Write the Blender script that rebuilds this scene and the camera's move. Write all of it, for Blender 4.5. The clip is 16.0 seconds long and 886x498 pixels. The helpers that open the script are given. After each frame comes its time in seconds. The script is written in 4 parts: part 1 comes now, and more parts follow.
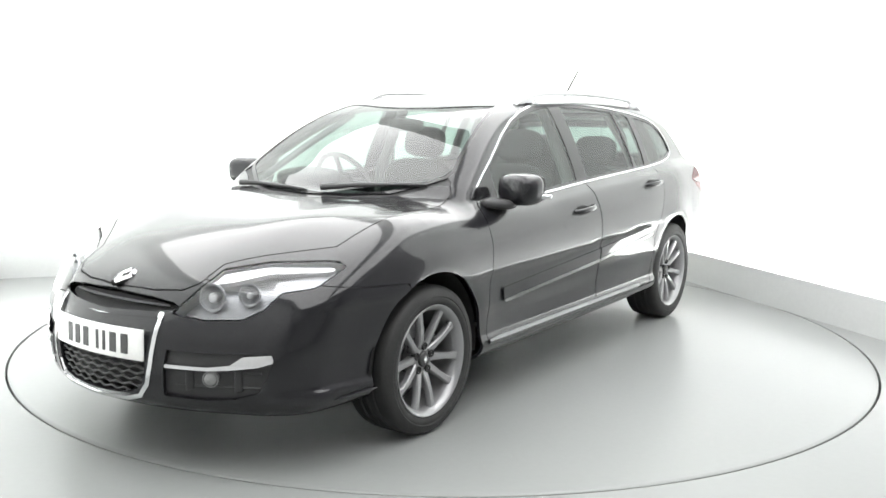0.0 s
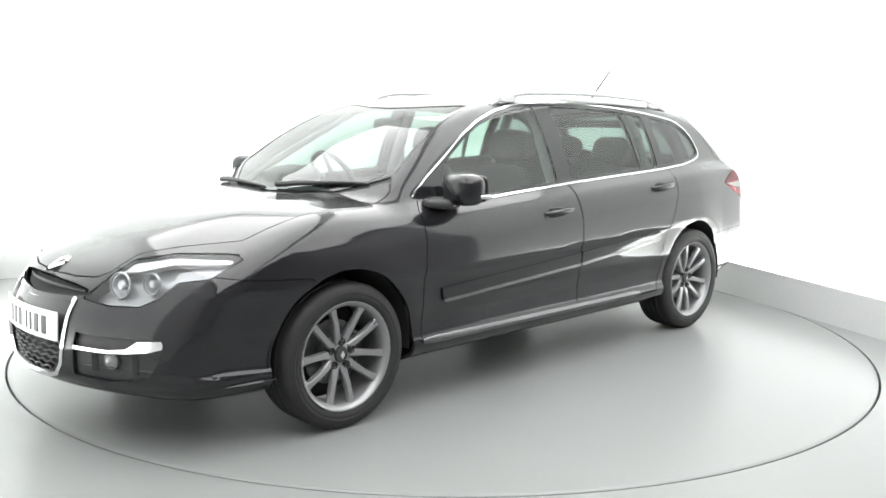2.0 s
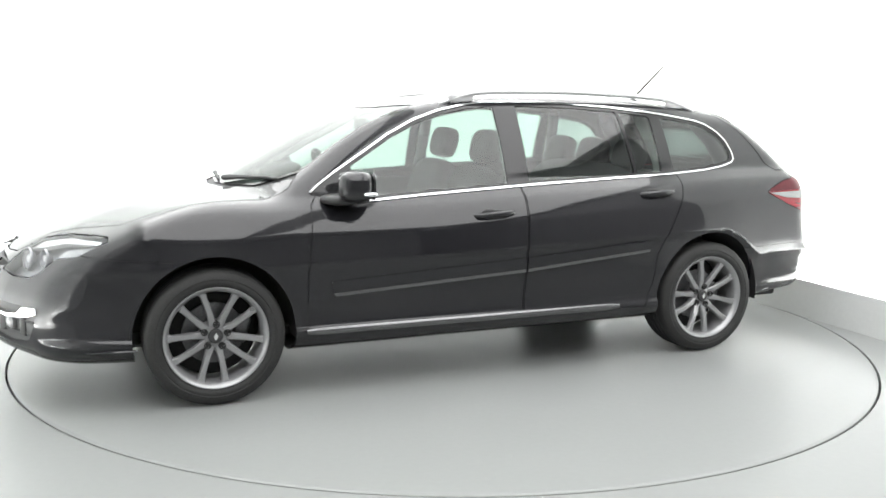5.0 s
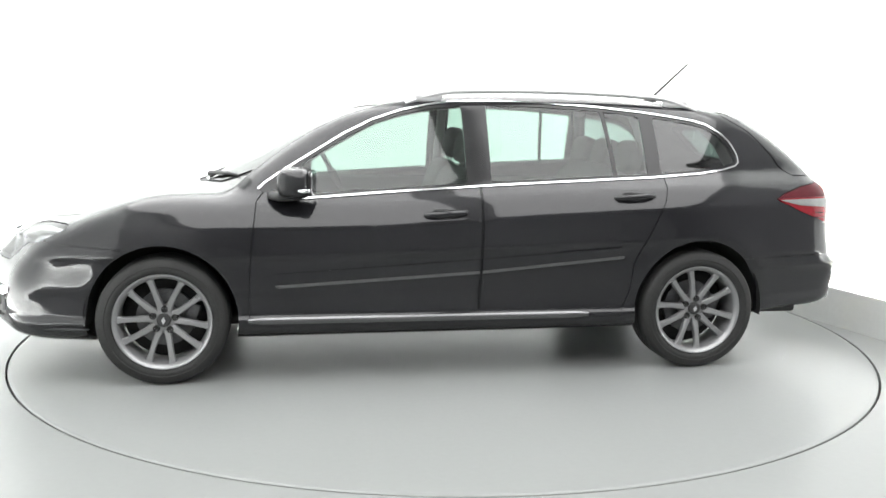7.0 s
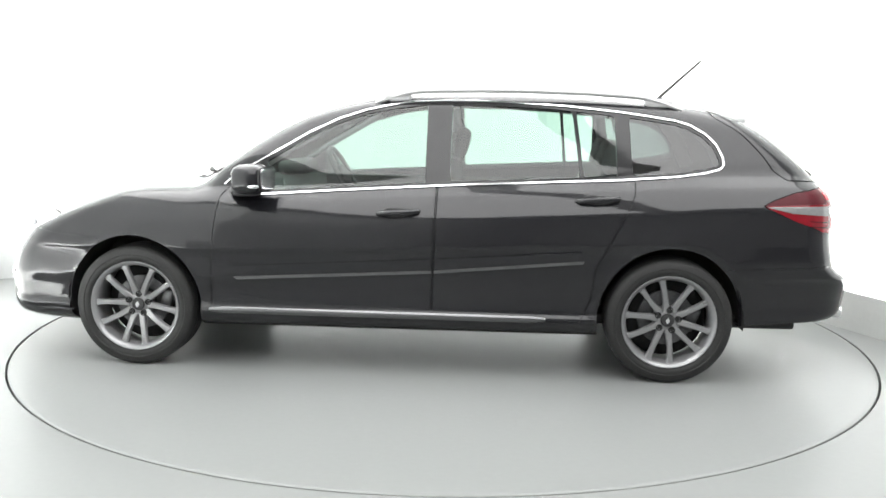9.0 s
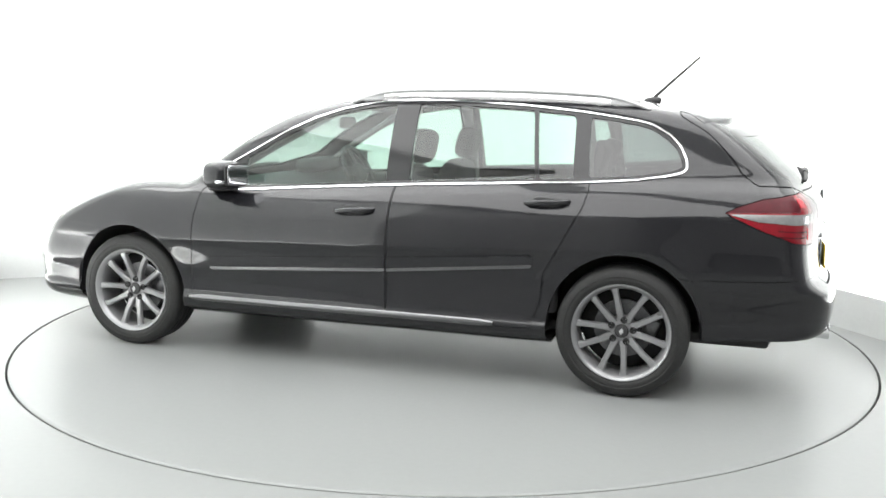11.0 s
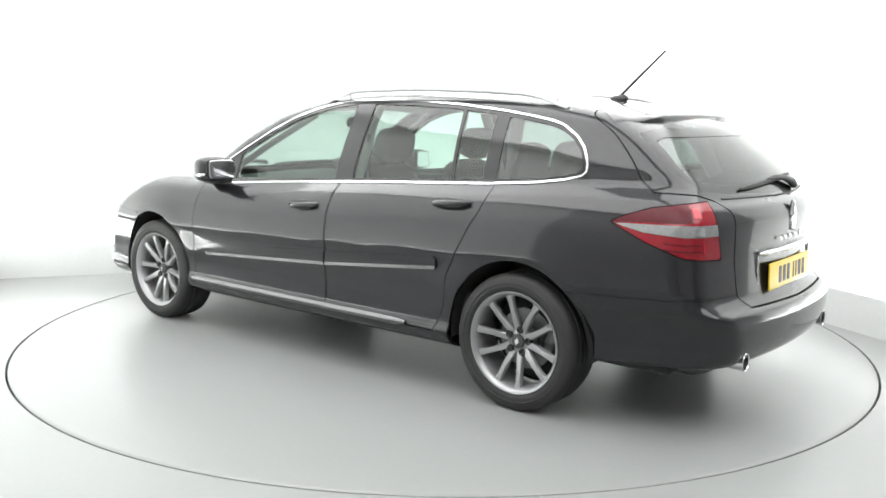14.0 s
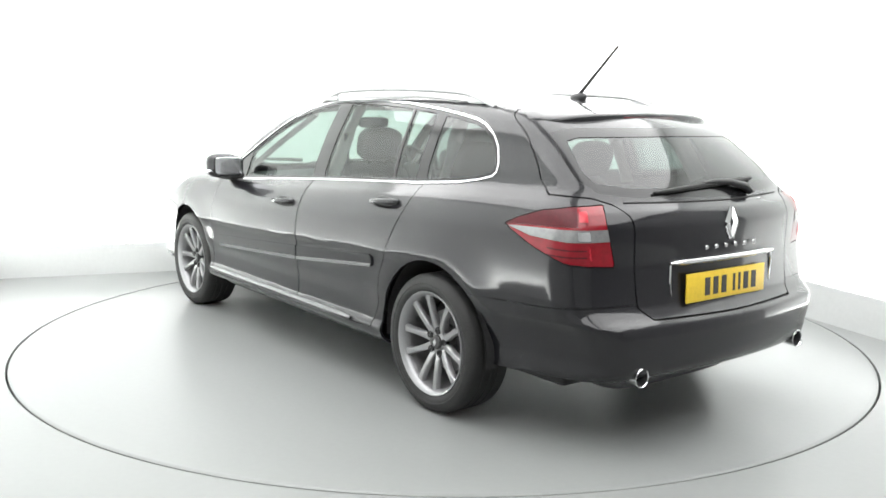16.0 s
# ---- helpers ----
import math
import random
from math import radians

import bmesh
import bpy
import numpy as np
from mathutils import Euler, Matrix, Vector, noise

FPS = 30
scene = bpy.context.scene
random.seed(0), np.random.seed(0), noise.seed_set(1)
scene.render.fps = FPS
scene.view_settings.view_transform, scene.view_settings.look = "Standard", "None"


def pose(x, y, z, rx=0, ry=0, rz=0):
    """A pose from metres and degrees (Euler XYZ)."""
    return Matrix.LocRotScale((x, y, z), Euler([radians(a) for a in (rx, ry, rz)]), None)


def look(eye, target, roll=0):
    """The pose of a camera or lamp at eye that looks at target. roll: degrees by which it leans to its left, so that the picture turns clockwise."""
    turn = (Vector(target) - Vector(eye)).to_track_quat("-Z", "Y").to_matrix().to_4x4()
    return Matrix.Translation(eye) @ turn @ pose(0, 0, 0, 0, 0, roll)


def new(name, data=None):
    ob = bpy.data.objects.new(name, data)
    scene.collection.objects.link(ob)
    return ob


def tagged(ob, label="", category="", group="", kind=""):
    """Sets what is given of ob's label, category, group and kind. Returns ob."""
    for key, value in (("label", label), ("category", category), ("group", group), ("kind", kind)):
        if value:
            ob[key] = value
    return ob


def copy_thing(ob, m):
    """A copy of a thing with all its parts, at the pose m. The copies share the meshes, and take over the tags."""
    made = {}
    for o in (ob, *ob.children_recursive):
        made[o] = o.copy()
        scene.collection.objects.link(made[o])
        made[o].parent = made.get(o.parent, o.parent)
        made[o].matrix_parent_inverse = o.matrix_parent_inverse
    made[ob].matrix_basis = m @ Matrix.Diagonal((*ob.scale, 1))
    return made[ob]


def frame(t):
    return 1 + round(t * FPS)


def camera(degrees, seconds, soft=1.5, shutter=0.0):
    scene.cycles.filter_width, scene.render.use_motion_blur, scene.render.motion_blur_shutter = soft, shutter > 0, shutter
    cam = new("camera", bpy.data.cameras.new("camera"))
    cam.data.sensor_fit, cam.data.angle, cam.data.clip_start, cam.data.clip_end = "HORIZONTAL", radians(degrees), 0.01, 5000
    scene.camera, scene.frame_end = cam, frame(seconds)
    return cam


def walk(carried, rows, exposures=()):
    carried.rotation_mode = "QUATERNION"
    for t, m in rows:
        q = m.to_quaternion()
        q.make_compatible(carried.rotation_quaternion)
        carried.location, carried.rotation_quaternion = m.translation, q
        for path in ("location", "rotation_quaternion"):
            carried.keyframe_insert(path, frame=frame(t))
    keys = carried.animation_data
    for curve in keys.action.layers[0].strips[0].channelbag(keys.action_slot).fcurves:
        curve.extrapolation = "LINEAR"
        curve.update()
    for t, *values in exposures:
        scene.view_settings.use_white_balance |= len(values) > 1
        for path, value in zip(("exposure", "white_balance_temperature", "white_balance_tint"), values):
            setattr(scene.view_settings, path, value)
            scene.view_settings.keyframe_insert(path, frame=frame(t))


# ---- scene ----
# a dark estate car turns on a turntable in a white studio before a fixed camera
cam = camera(53.26, 16.0, soft=1.6)
EYE = (0.0, -5.426, 1.344)
AIM = (-0.0102, -0.014, 0.504)
walk(cam, [(0, look(EYE, AIM, 0.851)), (16, look(EYE, AIM, 0.851))])

# the turn of the table, degrees over seconds; rest is the car broadside to the camera
TURN = [(0, 55.3), (0.5, 53.7), (1, 50.95), (1.5, 47.65), (2, 44.15), (2.5, 40.7), (3, 37.25), (3.5, 33.8), (4, 30.3),
        (6.5, 12.9), (7, 9.5), (7.5, 6.1), (8, 2.7), (8.5, -0.7), (9, -4.1), (11.5, -21.05), (12, -24.5), (12.5, -27.98),
        (13, -31.45), (13.5, -34.9), (14, -38.4), (14.5, -41.92), (15, -45.4), (15.5, -48.8), (16, -52.2)]
OFF = (0.172, 0.143)          # the car's middle from the table's axis
TABLE_R = 2.469

# ---- world and light ----
world = bpy.data.worlds.new("studio_world")
scene.world = world
world.use_nodes = True
world.node_tree.nodes["Background"].inputs[0].default_value = (1, 1, 1, 1)
world.node_tree.nodes["Background"].inputs[1].default_value = 0.25
scene.view_settings.exposure = 0.0


def lamp(name, at, aim, sx, sy, watts, colour=(1, 1, 1)):
    d = bpy.data.lights.new(name, "AREA")
    d.shape, d.size, d.size_y, d.energy, d.color = "RECTANGLE", sx, sy, watts, colour
    ob = new(name, d)
    ob.matrix_world = look(at, aim)
    return ob


CEIL = 3.3
TROUGH, SOFT = 16, 206       # watts a metre of trough, watts a ceiling softbox
KX, KY = math.cos(radians(20.5)), math.sin(radians(20.5))    # the booth stands at an angle to the camera


def booth(a, b, z=0.0):
    """A point of the booth: a along its right hand, b towards its back wall."""
    return Vector((a * KX - b * KY, a * KY + b * KX, z))


# ---- materials ----
def mat(name, colour, rough=0.5, metal=0.0, coat=0.0, grain=0.0, scale=40.0, bump=0.0, spec=0.5, emit=0.0, stain=0.0, coat_rough=0.05):
    m = bpy.data.materials.new(name)
    m.use_nodes = True
    nt = m.node_tree
    b = nt.nodes["Principled BSDF"]
    b.inputs["Base Color"].default_value = (*colour, 1)
    b.inputs["Roughness"].default_value = rough
    b.inputs["Metallic"].default_value = metal
    b.inputs["Coat Weight"].default_value = coat
    b.inputs["Coat Roughness"].default_value = coat_rough
    b.inputs["Specular IOR Level"].default_value = spec
    b.inputs["Coat IOR"].default_value = 1.52
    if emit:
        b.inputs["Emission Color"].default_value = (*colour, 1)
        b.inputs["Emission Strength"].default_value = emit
    if grain or bump or stain:
        tc = nt.nodes.new("ShaderNodeTexCoord")
        n1 = nt.nodes.new("ShaderNodeTexNoise")
        n1.inputs["Scale"].default_value, n1.inputs["Detail"].default_value = scale, 6
        n2 = nt.nodes.new("ShaderNodeTexNoise")
        n2.inputs["Scale"].default_value, n2.inputs["Detail"].default_value = scale * 0.04, 4
        for n in (n1, n2):
            nt.links.new(tc.outputs["Object"], n.inputs["Vector"])
        last = None
        for n, amount in ((n1, grain), (n2, stain)):
            if not amount:
                continue
            r = nt.nodes.new("ShaderNodeMapRange")
            r.inputs["From Min"].default_value, r.inputs["From Max"].default_value = 0.3, 0.7
            r.inputs["To Min"].default_value, r.inputs["To Max"].default_value = 1 - amount, 1 + amount
            nt.links.new(n.outputs["Fac"], r.inputs["Value"])
            mix = nt.nodes.new("ShaderNodeMix")
            mix.data_type, mix.blend_type = "RGBA", "MULTIPLY"
            mix.inputs["Factor"].default_value = 1
            if last:
                nt.links.new(last, mix.inputs[6])
            else:
                mix.inputs[6].default_value = (*colour, 1)
            nt.links.new(r.outputs["Result"], mix.inputs[7])
            last = mix.outputs[2]
            if n is n2:
                rr = nt.nodes.new("ShaderNodeMapRange")
                rr.inputs["From Min"].default_value, rr.inputs["From Max"].default_value = 0.3, 0.7
                rr.inputs["To Min"].default_value, rr.inputs["To Max"].default_value = rough * 0.85, rough * 1.2
                nt.links.new(n2.outputs["Fac"], rr.inputs["Value"])
                nt.links.new(rr.outputs["Result"], b.inputs["Roughness"])
        if last:
            nt.links.new(last, b.inputs["Base Color"])
        if bump:
            bp = nt.nodes.new("ShaderNodeBump")
            bp.inputs["Strength"].default_value, bp.inputs["Distance"].default_value = bump, 0.002
            nt.links.new(n1.outputs["Fac"], bp.inputs["Height"])
            nt.links.new(bp.outputs["Normal"], b.inputs["Normal"])
    return m


def glass(name, tint, ior=1.5, rough=0.0):
    m = bpy.data.materials.new(name)
    m.use_nodes = True
    nt = m.node_tree
    nt.nodes.clear()
    out = nt.nodes.new("ShaderNodeOutputMaterial")
    mix = nt.nodes.new("ShaderNodeMixShader")
    lw = nt.nodes.new("ShaderNodeLayerWeight")
    lw.inputs["Blend"].default_value = 0.5
    steep = nt.nodes.new("ShaderNodeMath")
    steep.operation = "POWER"
    steep.inputs[1].default_value = 5
    fr = nt.nodes.new("ShaderNodeMath")
    fr.operation = "MULTIPLY_ADD"
    base = ((ior - 1) / (ior + 1)) ** 2 * 1.9
    fr.inputs[1].default_value, fr.inputs[2].default_value = 1 - base, base
    nt.links.new(lw.outputs["Facing"], steep.inputs[0])
    nt.links.new(steep.outputs[0], fr.inputs[0])
    tr = nt.nodes.new("ShaderNodeBsdfTransparent")
    tr.inputs["Color"].default_value = (*tint, 1)
    gl = nt.nodes.new("ShaderNodeBsdfGlossy")
    gl.inputs["Roughness"].default_value = rough
    nt.links.new(fr.outputs[0], mix.inputs[0])
    nt.links.new(tr.outputs[0], mix.inputs[1])
    nt.links.new(gl.outputs[0], mix.inputs[2])
    nt.links.new(mix.outputs[0], out.inputs[0])
    return m


PAINT = mat("black_paint", (0.0085, 0.0085, 0.0105), 0.35, 0.0, 1.0, grain=0.25, scale=900, spec=0.08)
GLOSS = mat("gloss_black", (0.012, 0.012, 0.013), 0.12, grain=0.1, scale=200)
PLASTIC = mat("dark_plastic", (0.032, 0.032, 0.033), 0.5, grain=0.2, scale=300, bump=0.15)
SHELL = mat("inner_black", (0.018, 0.018, 0.0185), 0.8, grain=0.2, scale=60)
CHROME = mat("chrome", (0.82, 0.82, 0.83), 0.10, 1.0, grain=0.03, scale=80)
STRIP = mat("bright_strip_metal", (0.18, 0.18, 0.183), 0.26, 1.0, grain=0.05, scale=120)
SATIN = mat("satin_rail", (0.55, 0.55, 0.555), 0.35, 0.35, grain=0.05, scale=120)
GLASS = glass("side_glass", (0.49, 0.60, 0.55))
SCREEN = glass("screen_glass", (0.47, 0.55, 0.515), 1.60)
REARGLASS = glass("rear_glass", (0.22, 0.27, 0.255), 1.58)
LENS = glass("clear_lens", (0.93, 0.94, 0.95), 1.45)
RUBBER = mat("tyre_rubber", (0.017, 0.017, 0.0168), 0.66, grain=0.25, scale=150, bump=0.3, stain=0.2)
ALLOY = mat("alloy", (0.27, 0.27, 0.275), 0.30, 0.5, 0.4, grain=0.06, scale=150, stain=0.06)
LIP = mat("machined_lip", (0.30, 0.30, 0.305), 0.30, 0.55, grain=0.05, scale=200)
STEEL = mat("brake_steel", (0.15, 0.15, 0.155), 0.4, 0.9, grain=0.15, scale=90)
RED = mat("red_lens", (0.21, 0.003, 0.010), 0.2, 0.0, 0.15, grain=0.12, scale=60, stain=0.1)
DEEPRED = mat("dark_red_lens", (0.07, 0.002, 0.006), 0.15, 0.0, 0.25, grain=0.12, scale=60)
SMOKED = mat("smoked_lens", (0.075, 0.005, 0.010), 0.3, 0.0, 0.0, grain=0.12, scale=60, spec=0.25)
BRIGHTRED = mat("bright_red_facet", (0.48, 0.015, 0.03), 0.2, 0.0, 0.3, grain=0.1, scale=60)
CLEARLAMP = mat("pale_lens", (0.24, 0.242, 0.242), 0.15, 0.3, 0.25, grain=0.12, scale=60)
REFLECTOR = mat("lamp_reflector", (0.75, 0.76, 0.78), 0.12, 1.0, grain=0.05, scale=60)
BOWL = mat("lamp_bowl_silver", (0.30, 0.30, 0.31), 0.35, 0.7, grain=0.1, scale=60)
LIPMETAL = mat("satin_lamp_trim", (0.50, 0.50, 0.51), 0.28, 0.8, grain=0.05, scale=60)
CLOTH = mat("seat_cloth", (0.045, 0.045, 0.048), 0.85, grain=0.15, scale=120, bump=0.08, stain=0.1)
TRIM = mat("cabin_trim", (0.05, 0.05, 0.052), 0.65, grain=0.15, scale=250, bump=0.2)
LINER = mat("headlining", (0.29, 0.29, 0.285), 0.9, grain=0.06, scale=300, bump=0.2)
PLATE_Y = mat("yellow_plate", (0.80, 0.56, 0.04), 0.35, grain=0.05, scale=80, stain=0.05)
PLATE_W = mat("white_plate", (0.82, 0.82, 0.80), 0.35, grain=0.04, scale=80, stain=0.04)
INK = mat("black_ink", (0.03, 0.03, 0.03), 0.5, grain=0.1, scale=80)
# white wall with glow added on top of the trough and softbox light
GLOW_WALL = mat("glowing_white_wall", (0.88, 0.90, 0.885), 0.85, bump=0.03, scale=30, emit=0.44)
WALL = mat("white_wall_paint", (0.90, 0.90, 0.895), 0.75, grain=0.012, scale=30, bump=0.05, stain=0.02)
SKIRT = mat("pale_grey_skirting", (0.60, 0.61, 0.603), 0.45, grain=0.02, scale=40, bump=0.05)
FLOOR = mat("grey_floor_paint", (0.238, 0.246, 0.241), 0.30, grain=0.015, scale=35, bump=0.02, spec=0.2)
GAP = mat("dark_gap", (0.03, 0.03, 0.03), 0.9, grain=0.2, scale=30)
# tones of the unseen bay walls, chosen for the car's reflections and floor light
BAY_GREY = mat("bay_grey_tone", (0.34, 0.34, 0.345), 0.85, grain=0.06, scale=20, bump=0.1, stain=0.05)
BAY_PALE = mat("bay_pale_tone", (0.52, 0.525, 0.518), 0.8, grain=0.02, scale=20, bump=0.05)


# ---- mesh helpers ----
def link(name, mesh, material, parent=None, label=""):
    ob = new(name, mesh)
    mesh.materials.append(material)
    if parent:
        ob.parent = parent
    if label:
        ob["label"] = label
    return ob


def part(name, bm, material, parent=None, label="", smooth=True):
    mesh = bpy.data.meshes.new(name)
    bmesh.ops.recalc_face_normals(bm, faces=bm.faces)
    bm.to_mesh(mesh)
    bm.free()
    if smooth:
        mesh.shade_smooth()
        mesh.set_sharp_from_angle(angle=radians(38))
    return link(name, mesh, material, parent, label)


def rbox(size, at=(0, 0, 0), turn=(0, 0, 0), r=0.01, seg=3, bm=None):
    """A box with rounded edges."""
    own = bmesh.new()
    bmesh.ops.create_cube(own, size=1, matrix=Matrix.Diagonal((*size, 1)))
    bmesh.ops.bevel(own, geom=own.edges[:], offset=min(r, min(size) * 0.49), segments=seg, affect="EDGES", profile=0.5)
    bmesh.ops.transform(own, matrix=pose(*at, *turn), verts=own.verts)
    if bm is None:
        return own
    tmp = bpy.data.meshes.new("tmp")
    own.to_mesh(tmp)
    own.free()
    bm.from_mesh(tmp)
    bpy.data.meshes.remove(tmp)
    return bm


def blob(size, at=(0, 0, 0), turn=(0, 0, 0), e1=0.6, e2=0.6, nu=28, nv=18):
    """A superellipsoid: a soft rounded block."""
    bm = bmesh.new()
    def pw(v, e):
        return math.copysign(abs(v) ** e, v)
    rows = []
    for j in range(nv + 1):
        b = -math.pi / 2 + math.pi * j / nv
        if j in (0, nv):
            rows.append([bm.verts.new((0, 0, math.copysign(size[2] / 2, b)))])
            continue
        rows.append([bm.verts.new((size[0] / 2 * pw(math.cos(b), e1) * pw(math.cos(a), e2),
                                   size[1] / 2 * pw(math.cos(b), e1) * pw(math.sin(a), e2),
                                   size[2] / 2 * pw(math.sin(b), e1))) for a in (2 * math.pi * i / nu for i in range(nu))])
    for j in range(nv):
        p, q = rows[j], rows[j + 1]
        for i in range(nu):
            k = (i + 1) % nu
            if len(p) == 1:
                bm.faces.new((p[0], q[k], q[i]))
            elif len(q) == 1:
                bm.faces.new((p[i], p[k], q[0]))
            else:
                bm.faces.new((p[i], p[k], q[k], q[i]))
    bmesh.ops.transform(bm, matrix=pose(*at, *turn), verts=bm.verts)
    return bm


def lathe(profile, n=64, axis="y"):
    """A ring turned about the y axis from (radius, y) pairs, closed if the ends meet."""
    bm = bmesh.new()
    rings = []
    for r, y in profile:
        rings.append([bm.verts.new((r * math.cos(2 * math.pi * i / n), y, r * math.sin(2 * math.pi * i / n))) for i in range(n)])
    for p, q in zip(rings, rings[1:]):
        for i in range(n):
            k = (i + 1) % n
            bm.faces.new((p[i], p[k], q[k], q[i]))
    return bm


def tube(points, radius, n=10, flat=1.0):
    """A round bar along points, with closed ends; radius may be a list."""
    bm = bmesh.new()
    pts = [Vector(p) for p in points]
    rings = []
    for i, p in enumerate(pts):
        d = (pts[min(i + 1, len(pts) - 1)] - pts[max(i - 1, 0)]).normalized()
        up = Vector((0, 0, 1)) if abs(d.z) < 0.9 else Vector((1, 0, 0))
        a = d.cross(up).normalized()
        b = a.cross(d)
        r = radius[i] if isinstance(radius, (list, tuple)) else radius
        rings.append([bm.verts.new(p + a * r * math.cos(2 * math.pi * k / n) + b * r * flat * math.sin(2 * math.pi * k / n)) for k in range(n)])
    for p, q in zip(rings, rings[1:]):
        for i in range(n):
            bm.faces.new((p[i], p[(i + 1) % n], q[(i + 1) % n], q[i]))
    bm.faces.new(rings[0])
    bm.faces.new(rings[-1])
    return bm


def slab(poly, z0, z1):
    """A flat block with a polygon plan."""
    bm = bmesh.new()
    lo = [bm.verts.new((x, y, z0)) for x, y in poly]
    hi = [bm.verts.new((x, y, z1)) for x, y in poly]
    bm.faces.new(lo)
    bm.faces.new(hi)
    for i in range(len(poly)):
        k = (i + 1) % len(poly)
        bm.faces.new((lo[i], lo[k], hi[k], hi[i]))
    return bm


# ---- the studio ----
A_R, A_L, B_B, B_F = 2.62, -2.98, 2.65, -8.2
M_R, M_L = -2.4, -2.1         # the bright walls end here; the front bay is unseen and made up


def wall_piece(name, a0, b0, a1, b1, z0, z1, thick, material):
    """An upright slab between two plan points of the booth, its thickness to the outside."""
    p, q = booth(a0, b0), booth(a1, b1)
    n = Vector(((q - p).y, -(q - p).x, 0)).normalized() * thick
    bm = slab([(v.x, v.y) for v in (p, q, q + n, p + n)], z0, z1)
    return tagged(part(name, bm, material, smooth=False), kind="structure")


def studio():
    # floor: a ring from the table's rim to beyond the walls
    bm = bmesh.new()
    n = 160
    prev = None
    for r, z in ((TABLE_R + 0.011, -0.04), (TABLE_R + 0.011, -0.002), (TABLE_R + 0.013, 0), (3.2, 0), (12, 0)):
        ring = [bm.verts.new((r * math.cos(2 * math.pi * i / n), r * math.sin(2 * math.pi * i / n), z)) for i in range(n)]
        if prev:
            for i in range(n):
                bm.faces.new((prev[i], prev[(i + 1) % n], ring[(i + 1) % n], ring[i]))
        prev = ring
    tagged(part("floor", bm, FLOOR), "pale grey painted studio floor", "floor", kind="structure")
    bm = bmesh.new()
    bmesh.ops.create_circle(bm, cap_ends=True, radius=TABLE_R + 0.1, segments=96, matrix=Matrix.Translation((0, 0, -0.04)))
    tagged(part("pit_floor", bm, GAP), "dark pit under the turntable", "pit", kind="structure")
    wall_piece("wall_right", A_R, M_R, A_R, B_B + 0.2, 0, CEIL, 0.2, GLOW_WALL)
    # front bay walls: out of view, added to shape reflections in the paint
    wall_piece("unseen_bay_right", A_R, B_F, A_R, M_R - 0.003, 0, CEIL, 0.2, BAY_GREY)
    wall_piece("wall_back", A_R, B_B, A_L - 0.2, B_B, 0, CEIL, 0.2, GLOW_WALL)
    wall_piece("wall_left", A_L, B_B, A_L, M_L, 0, CEIL, 0.2, GLOW_WALL)
    wall_piece("unseen_bay_left", A_L, M_L - 0.003, A_L, B_F, 0, CEIL, 0.2, BAY_PALE)
    wall_piece("unseen_bay", A_L - 0.2, B_F, A_R + 0.2, B_F, 0, CEIL, 0.2, BAY_PALE)
    s = 0.155
    wall_piece("skirting_right", A_R - s, B_F, A_R - s, B_B - s, 0.0, 0.245, 0.03, SKIRT)
    wall_piece("skirting_back", A_R - s, B_B - s, A_L + s, B_B - s, 0.0, 0.245, 0.03, SKIRT)
    wall_piece("skirting_left", A_L + s, B_B - s, A_L + s, B_F, 0.0, 0.245, 0.03, SKIRT)
    # strip lights in the troughs behind the parapets wash up the walls
    for a, b, length, turn in ((A_R - .075, .1, 4.9, 90), (-.18, B_B - .075, 5.2, 0), (A_L + .075, .25, 4.4, 90)):
        at = booth(a, b, .10)
        lamp("trough_light", at, at + Vector((0, 0, 1)), length, .07, TROUGH * length).matrix_world = Matrix.Translation(at) @ pose(0, 0, 0, 0, 0, 20.5 + turn) @ pose(0, 0, 0, 180)
    corners = [booth(A_L - .2, B_B + .2), booth(A_R + .2, B_B + .2), booth(A_R + .2, B_F - .2), booth(A_L - .2, B_F - .2)]
    tagged(part("ceiling", slab([(v.x, v.y) for v in corners], CEIL, CEIL + 0.1), WALL, smooth=False), kind="structure")
    for i, (a, b, sx, sy, w) in enumerate(((-1.55, -1.6, 2.4, 7.8, SOFT), (1.2, -1.6, 2.4, 7.8, SOFT))):
        at = booth(a, b, CEIL - 0.05)
        lamp("ceiling_softbox", at, at - Vector((0, 0.0001, 1)), sx, sy, w).rotation_euler = (0, 0, radians(20.5))


def turntable():
    bm = lathe([(0.0001, 0), (1.2, 0), (TABLE_R - 0.024, 0), (TABLE_R - 0.024, -0.036), (0.0001, -0.036)], 192)
    bmesh.ops.rotate(bm, verts=bm.verts, matrix=Matrix.Rotation(radians(90), 3, "X"))
    bmesh.ops.remove_doubles(bm, verts=bm.verts, dist=0.0005)
    t = tagged(part("turntable", bm, FLOOR), "round pale grey painted turntable flush with the floor", "turntable")
    bm = lathe([(TABLE_R - 0.024, -0.036), (TABLE_R - 0.024, 0), (TABLE_R - 0.004, 0), (TABLE_R, -0.003), (TABLE_R, -0.036)], 192)
    bmesh.ops.rotate(bm, verts=bm.verts, matrix=Matrix.Rotation(radians(90), 3, "X"))
    part("rim_ring", bm, FLOOR, t)
    return t


studio()
table = turntable()


